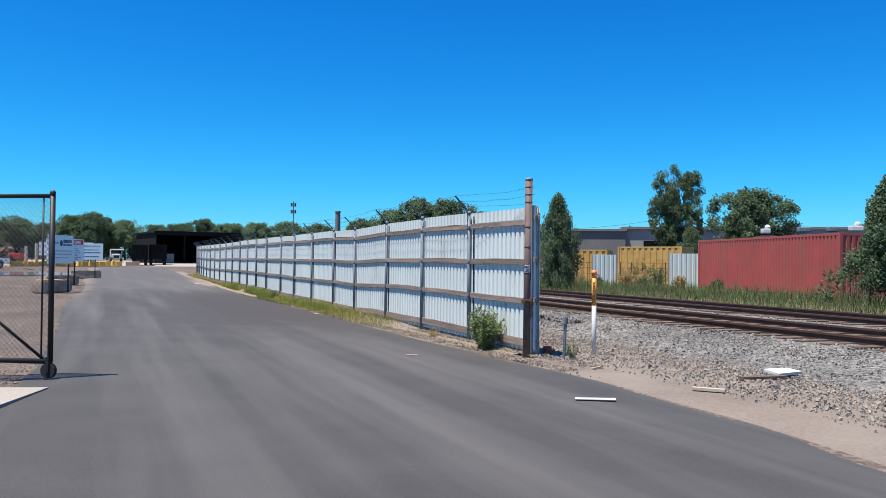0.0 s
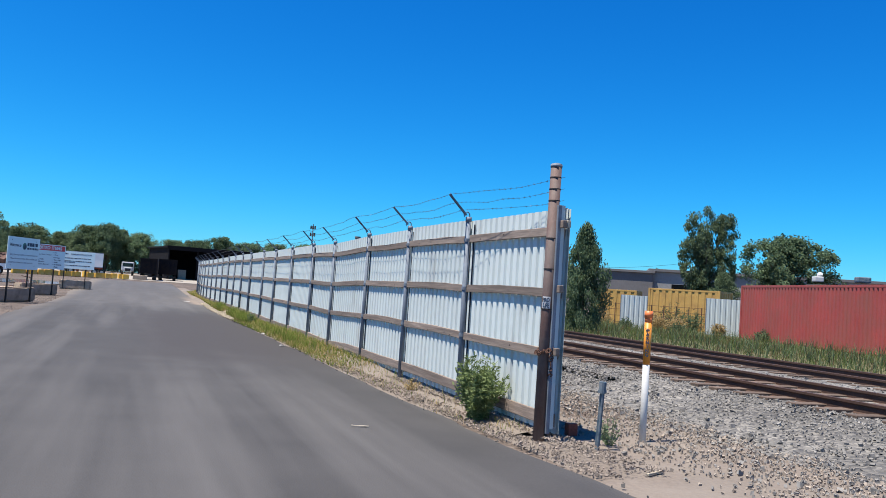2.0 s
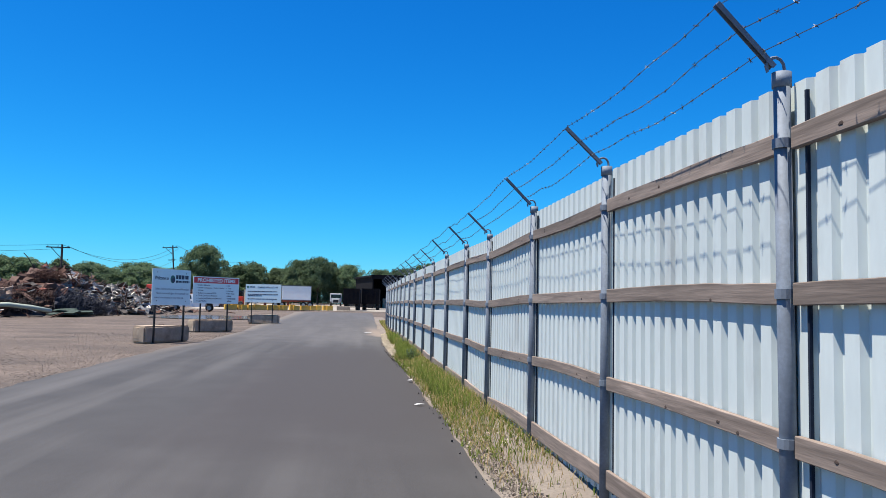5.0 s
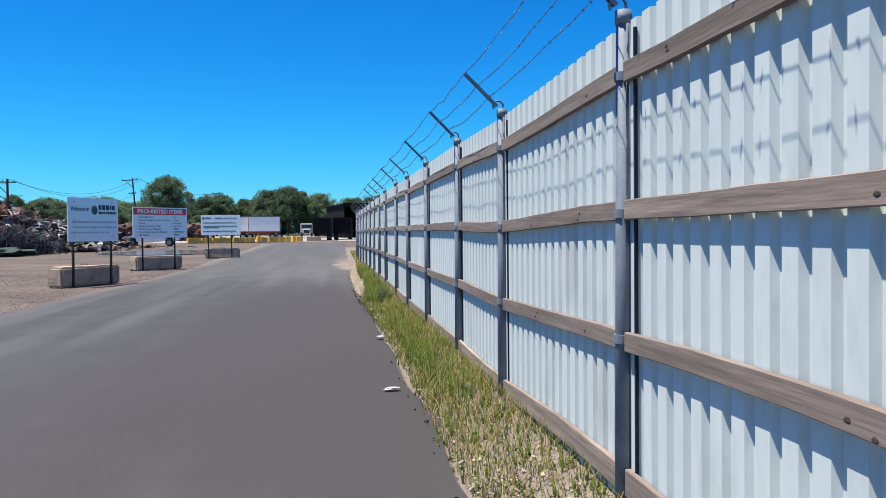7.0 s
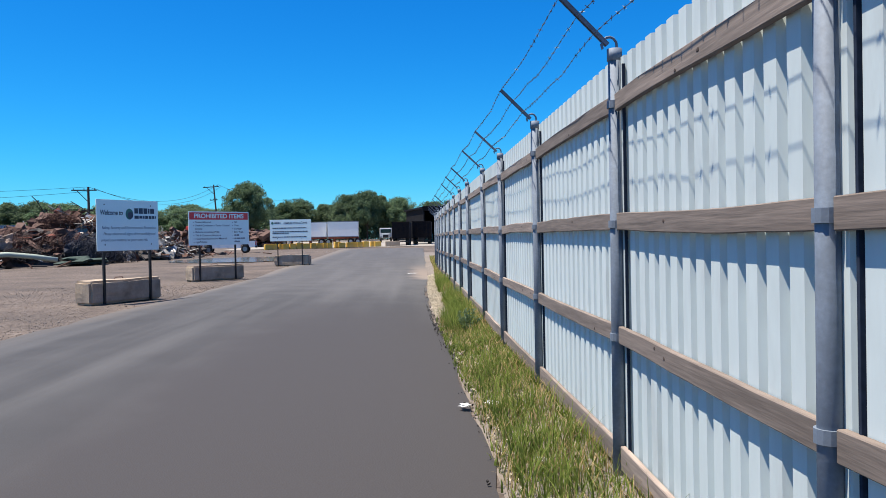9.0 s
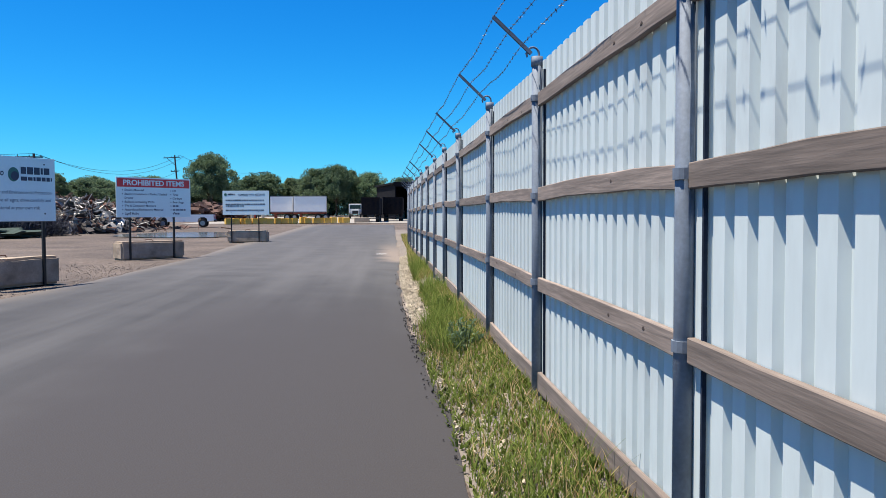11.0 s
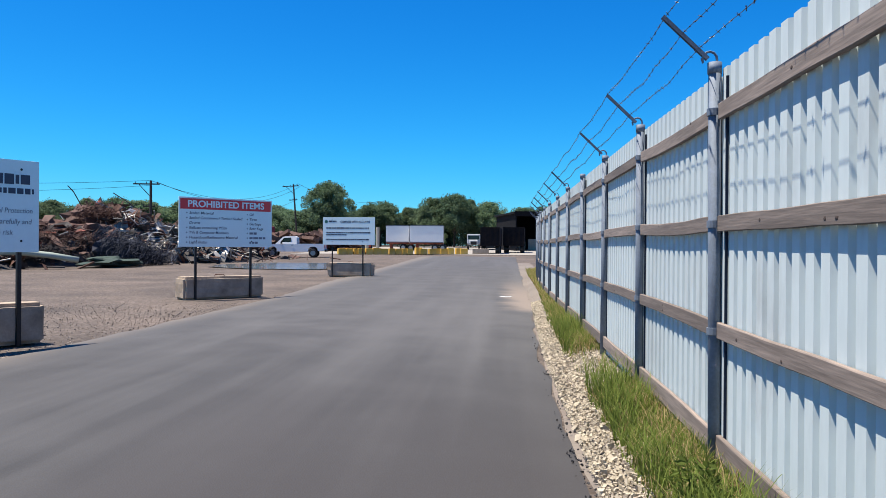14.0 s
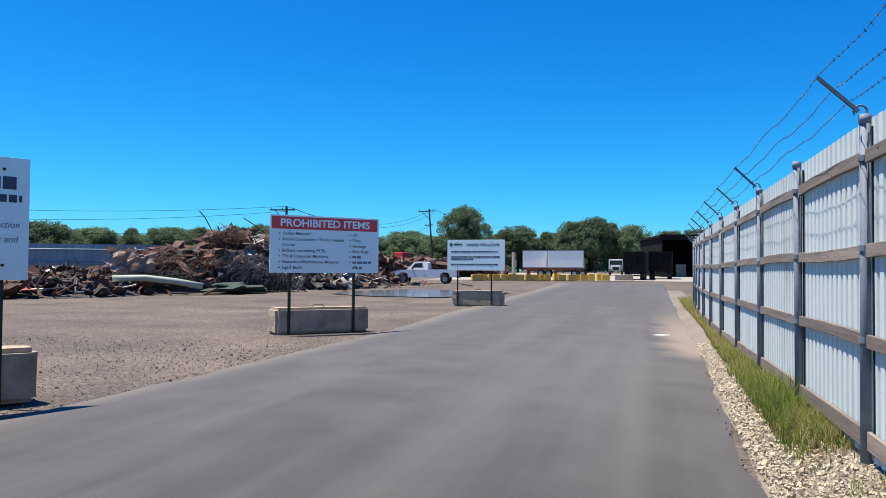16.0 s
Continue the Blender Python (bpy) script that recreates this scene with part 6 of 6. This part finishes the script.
x, y = from_eye(35.35, 103)
box_trailer("white box trailer with a rusty chassis", x, y, radians(28), 3.0)
x, y = from_eye(33.2, 101)
box_trailer("long white box trailer with a rusty chassis", x, y, radians(28), 4.3)
for bearing, d, h in ((37.7, 92, 2.6), (36.9, 92, 3.0)):
    x, y = from_eye(bearing, d)
    bm = bmesh.new()
    tube(bm, (x, y, ground_z(x, y)), (x, y, ground_z(x, y) + h), 0.22, seg=10)
    tagged(part("bollard", bm, M_BOARD), "tall pale wooden bollard post in the yard", "post")
for bearing, d in ((38.0, 100),):
    x, y = from_eye(bearing, d)
    ob = thing("loader", "orange-red yard machine half hidden", "machine", Matrix.Translation((x, y, ground_z(x, y))))
    bm = bmesh.new()
    box(bm, (1.8, 1.4, 1.1), (0, 0, 1.0), bevel=0.1)
    part("body", bm, M_TRUCKRED, ob)
    bm = bmesh.new()
    box(bm, (0.8, 1.0, 0.9), (0.3, 0, 1.95), bevel=0.08)
    part("cab", bm, M_GLASS, ob)
    for wx in (-0.6, 0.6):
        for wy in (-0.7, 0.7):
            wheel(ob, wx, wy, 0.45, 0.3)
# rows of dark scrap metal behind the pickup
ob = thing("scrap_row", "long low row of dark rusty scrap behind the pickup", "scrap heap")
r = random.Random(77)
bm = bmesh.new()
for _ in range(420):
    x, y = from_eye(r.uniform(38.5, 47.5), r.uniform(98, 106))
    m = Matrix.Translation((x, y, ground_z(x, y) + r.uniform(0.1, 2.2))) @ Euler((r.gauss(0, 0.3), r.gauss(0, 0.3), r.uniform(0, 6))).to_matrix().to_4x4()
    box(bm, (r.uniform(0.6, 2.4), r.uniform(0.2, 0.9), r.uniform(0.1, 0.6)), m=m)
tagged(part("rusty_scrap", bm, M_SCRAPBROWN, ob), kind="stuff")
x, y = from_eye(44.9, 104)
bm = bmesh.new()
box(bm, (1.6, 1.4, 0.9), (0, 0, 0.45), bevel=0.15)
ob2 = tagged(part("red_cab", bm, M_TRUCKRED), "bright red machine cab above the scrap row", "machine")
ob2.matrix_world = Matrix.Translation((x, y, ground_z(x, y) + 2.2))


def roll_off(label, bearing, d, W, H, L, rot):
    x, y = from_eye(bearing, d)
    ob = thing("roll_off_truck", label, "truck", Matrix.Translation((x, y, ground_z(x, y))) @ Matrix.Rotation(rot, 4, "Z"), "dark high-sided trucks")
    bm = bmesh.new()
    t = 0.08
    box(bm, (t, L, H - 0.9), (-W / 2, L / 2, 0.9 + (H - 0.9) / 2))
    box(bm, (t, L, H - 0.9), (W / 2, L / 2, 0.9 + (H - 0.9) / 2))
    box(bm, (W, t, H - 0.9), (0, 0, 0.9 + (H - 0.9) / 2))
    box(bm, (W, t, H - 0.9), (0, L, 0.9 + (H - 0.9) / 2))
    box(bm, (W, L, 0.12), (0, L / 2, 0.95))
    for k in range(5):
        box(bm, (0.1, 0.08, H - 0.95), (-W / 2 + W * (k + 0.0) / 4, -0.06, 0.9 + (H - 0.95) / 2))
    part("bin", bm, M_DARKBOX, ob)
    for z in (H, 0.95):
        bm = bmesh.new()
        box(bm, (W + 0.16, 0.12, 0.12), (0, -0.04, z))
        part("rim", bm, M_DARKBOX, ob)
    bm = bmesh.new()
    box(bm, (0.9, L, 0.25), (0, L / 2, 0.75))
    box(bm, (W * 0.9, 0.1, 0.14), (0, 0.1, 0.5))
    part("chassis", bm, M_BLACK, ob)
    for wy in (0.8, 2.1, L - 1):
        for wx in (-W / 2 + 0.25, W / 2 - 0.25):
            bm = bmesh.new()
            tube(bm, (wx - 0.22, wy, 0.5), (wx + 0.22, wy, 0.5), 0.5, seg=18)
            part("wheel", bm, M_RUBBER, ob)


roll_off("dark high-sided roll-off truck seen from behind", 28.5, 86, 2.1, 2.95, 6, radians(24))
roll_off("dark high-sided roll-off truck seen from behind", 26.75, 92, 2.45, 3.05, 6, radians(24))
# white truck cab
x, y = from_eye(29.75, 116)
ob = thing("tractor_truck", "white truck cab with a dark windscreen", "truck", Matrix.Translation((x, y, ground_z(x, y))) @ Matrix.Rotation(radians(28), 4, "Z"))
bm = bmesh.new()
box(bm, (2.0, 2.0, 1.5), (0, 1.4, 1.6), bevel=0.12)
part("cab", bm, M_WHITE, ob)
bm = bmesh.new()
box(bm, (1.3, 1.3, 0.75), (0, 0.0, 1.05), bevel=0.12)
part("bonnet", bm, M_WHITE, ob)
bm = bmesh.new()
box(bm, (1.7, 0.05, 0.6), (0, 0.39, 1.85), bevel=0.02)
part("windscreen", bm, M_GLASS, ob)
bm = bmesh.new()
box(bm, (0.9, 0.06, 0.5), (0, -0.66, 1.0), bevel=0.02)
part("grille", bm, M_BLACK, ob)
for sx in (-0.85, 0.85):
    bm = bmesh.new()
    box(bm, (0.3, 0.1, 0.22), (sx * 0.85, -0.6, 0.9), bevel=0.03)
    part("headlight", bm, M_CHROME, ob)
    for wy in (0.1, 3.0):
        bm = bmesh.new()
        tube(bm, (sx - 0.15, wy, 0.48), (sx + 0.15, wy, 0.48), 0.48, seg=16)
        part("wheel", bm, M_RUBBER, ob)

# open dark shed
sx, sy = from_eye(26.65, 108)
ex, ey = from_eye(19.4, 112)
a, b = Vector((sx, sy, ground_z(sx, sy))), Vector((ex, ey, ground_z(ex, ey)))
along = (b - a)
L = along.length
along.normalize()
bk = Vector((-along.y, along.x, 0))
shed = thing("open_shed", "large dark open-fronted steel shed", "shed", Matrix(((along.x, bk.x, 0, a.x), (along.y, bk.y, 0, a.y), (0, 0, 1, a.z - 0.1), (0, 0, 0, 1))))
for nm, size, c in (("back_wall", (L, 0.2, 5.4), (L / 2, 14, 2.7)), ("side_wall", (0.2, 14, 5.4), (0.1, 7, 2.7)), ("side_wall", (0.2, 14, 5.4), (L - 0.1, 7, 2.7)), ("roof", (L + 0.6, 14.8, 0.25), (L / 2, 7, 5.45)), ("fascia", (L + 0.4, 0.15, 0.7), (L / 2, -0.3, 5.3))):
    bm = bmesh.new()
    box(bm, size, c, bevel=0.01)
    part(nm, bm, M_DARKSHED, shed)
for k in range(1, 4):
    bm = bmesh.new()
    box(bm, (0.25, 0.25, 5.3), (L * k / 3 if k < 3 else L - 0.3, 0.1, 2.65))
    part("column", bm, M_DARKSHED, shed)
x, y = from_eye(25.4, 112)
slab("pallet_stack", "pale stacked pallets inside the shed", "pallets", x, y, ground_z(x, y) - 0.05, (1.3, 1.1, 1.7), 0.5, M_BOARD)
x, y = from_eye(26.3, 118)
slab("pallet_stack", "pale stacked crates inside the shed", "pallets", x, y, ground_z(x, y) - 0.05, (1.5, 1.1, 1.3), 0.4, M_BOARD)


# ---------------------------------------------------------------- poles, wires, masts
def power_pole(x, y, h, lean, rot, label):
    ob = thing("power_pole", label, "power pole", Matrix.Translation((x, y, ground_z(x, y))) @ Matrix.Rotation(rot, 4, "Z") @ Matrix.Rotation(lean, 4, "Y"), "power poles")
    bm = bmesh.new()
    tube(bm, (0, 0, -0.5), (0, 0, h), 0.17, 0.12, seg=10)
    part("pole", bm, M_POLE, ob)
    for z, w in ((h - 0.35, 2.6), (h - 2.6, 1.2)):
        bm = bmesh.new()
        box(bm, (w, 0.12, 0.13), (-w * 0.18, 0.16, z), bevel=0.01)
        cr = part("crossarm", bm, M_POLE, ob)
        for k in range(3):
            bm = bmesh.new()
            tube(bm, (-w * 0.18 + w * 0.42 * (k - 1), 0.16, z + 0.06), (-w * 0.18 + w * 0.42 * (k - 1), 0.16, z + 0.24), 0.05, 0.03, seg=8)
            part("insulator", bm, M_SCRAPDARK, cr)
    bm = bmesh.new()
    tube(bm, (-1.2, 0.16, h - 0.4), (0, 0.1, h - 1.7), 0.04, seg=6)
    part("brace", bm, M_POLE, ob)
    return Vector((x, y, ground_z(x, y) + h))


t1 = power_pole(-75.8, 90.3, 7.4, 0.0, radians(38), "dark wooden power pole with a braced crossarm")
x, y = from_eye(42.65, 128)
t2 = power_pole(x, y, 10.4, -0.07, radians(38), "leaning dark wooden power pole")
x, y = from_eye(36.25, 170)
t3 = power_pole(x, y, 9.8, 0.0, radians(38), "distant wooden power pole")
x, y = from_eye(88, 90)
t0 = Vector((x, y, 8.0))
for a, b, sag in ((t0, t1, 1.2), (t0 + Vector((0, 0, -0.8)), t1 + Vector((0, 0, -0.5)), 1.4), (t0 + Vector((0, 0, -2.0)), t1 + Vector((0, 0, -2.4)), 1.0), (t1, t2, 2.2), (t1 + Vector((0.6, 0.4, -0.2)), t2 + Vector((0.6, 0.4, -0.2)), 2.4), (t1 + Vector((0, 0, -2.4)), t2 + Vector((0, 0, -2.5)), 1.8), (t2, t3, 1.5)):
    pts = [a.lerp(b, i / 14) - Vector((0, 0, sag * 4 * (i / 14) * (1 - i / 14))) for i in range(15)]
    bm = bmesh.new()
    bent(bm, pts, 0.022, 4)
    tagged(part("power_line", bm, M_BLACK), "thin black overhead power line", "power line", "power lines")
power_pole(*from_start(37.5, 131), 9.5, 0.0, 0.3, "thin wooden power pole behind the poplars")
a, b = Vector((*from_start(18, 140.2), 7.5)), Vector((*from_start(37.5, 131), 9.3))
bm = bmesh.new()
bent(bm, [a.lerp(b, i / 8) - Vector((0, 0, 2 * (i / 8) * (1 - i / 8))) for i in range(9)], 0.025, 4)
tagged(part("power_line", bm, M_BLACK), "thin black overhead power line", "power line", "power lines")
x, y = -47.2, 188.0
mast = thing("cell_mast", "distant slim grey phone mast with antennas", "mast", Matrix.Translation((x, y, 0)))
bm = bmesh.new()
tube(bm, (0, 0, 0), (0, 0, 15.4), 0.16, 0.10, seg=10)
part("pole", bm, M_GALV, mast)
for k in range(6):
    a = k * math.pi / 3
    for z in (13.0, 14.6):
        bm = bmesh.new()
        box(bm, (0.16, 0.1, 0.8), (0.55 * math.cos(a), 0.55 * math.sin(a), z))
        tube(bm, (0, 0, z), (0.55 * math.cos(a), 0.55 * math.sin(a), z), 0.03, seg=5)
        part("antenna", bm, M_SCRAPDARK, mast)
x, y = from_start(-25, 190)
bm = bmesh.new()
tube(bm, (x, y, 0), (x, y, 13.4), 0.75, 0.6, seg=16)
tube(bm, (x, y, 13.2), (x, y, 13.5), 0.72, seg=16)
tagged(part("chimney", bm, M_BUILDING), "distant round grey chimney stack", "chimney")
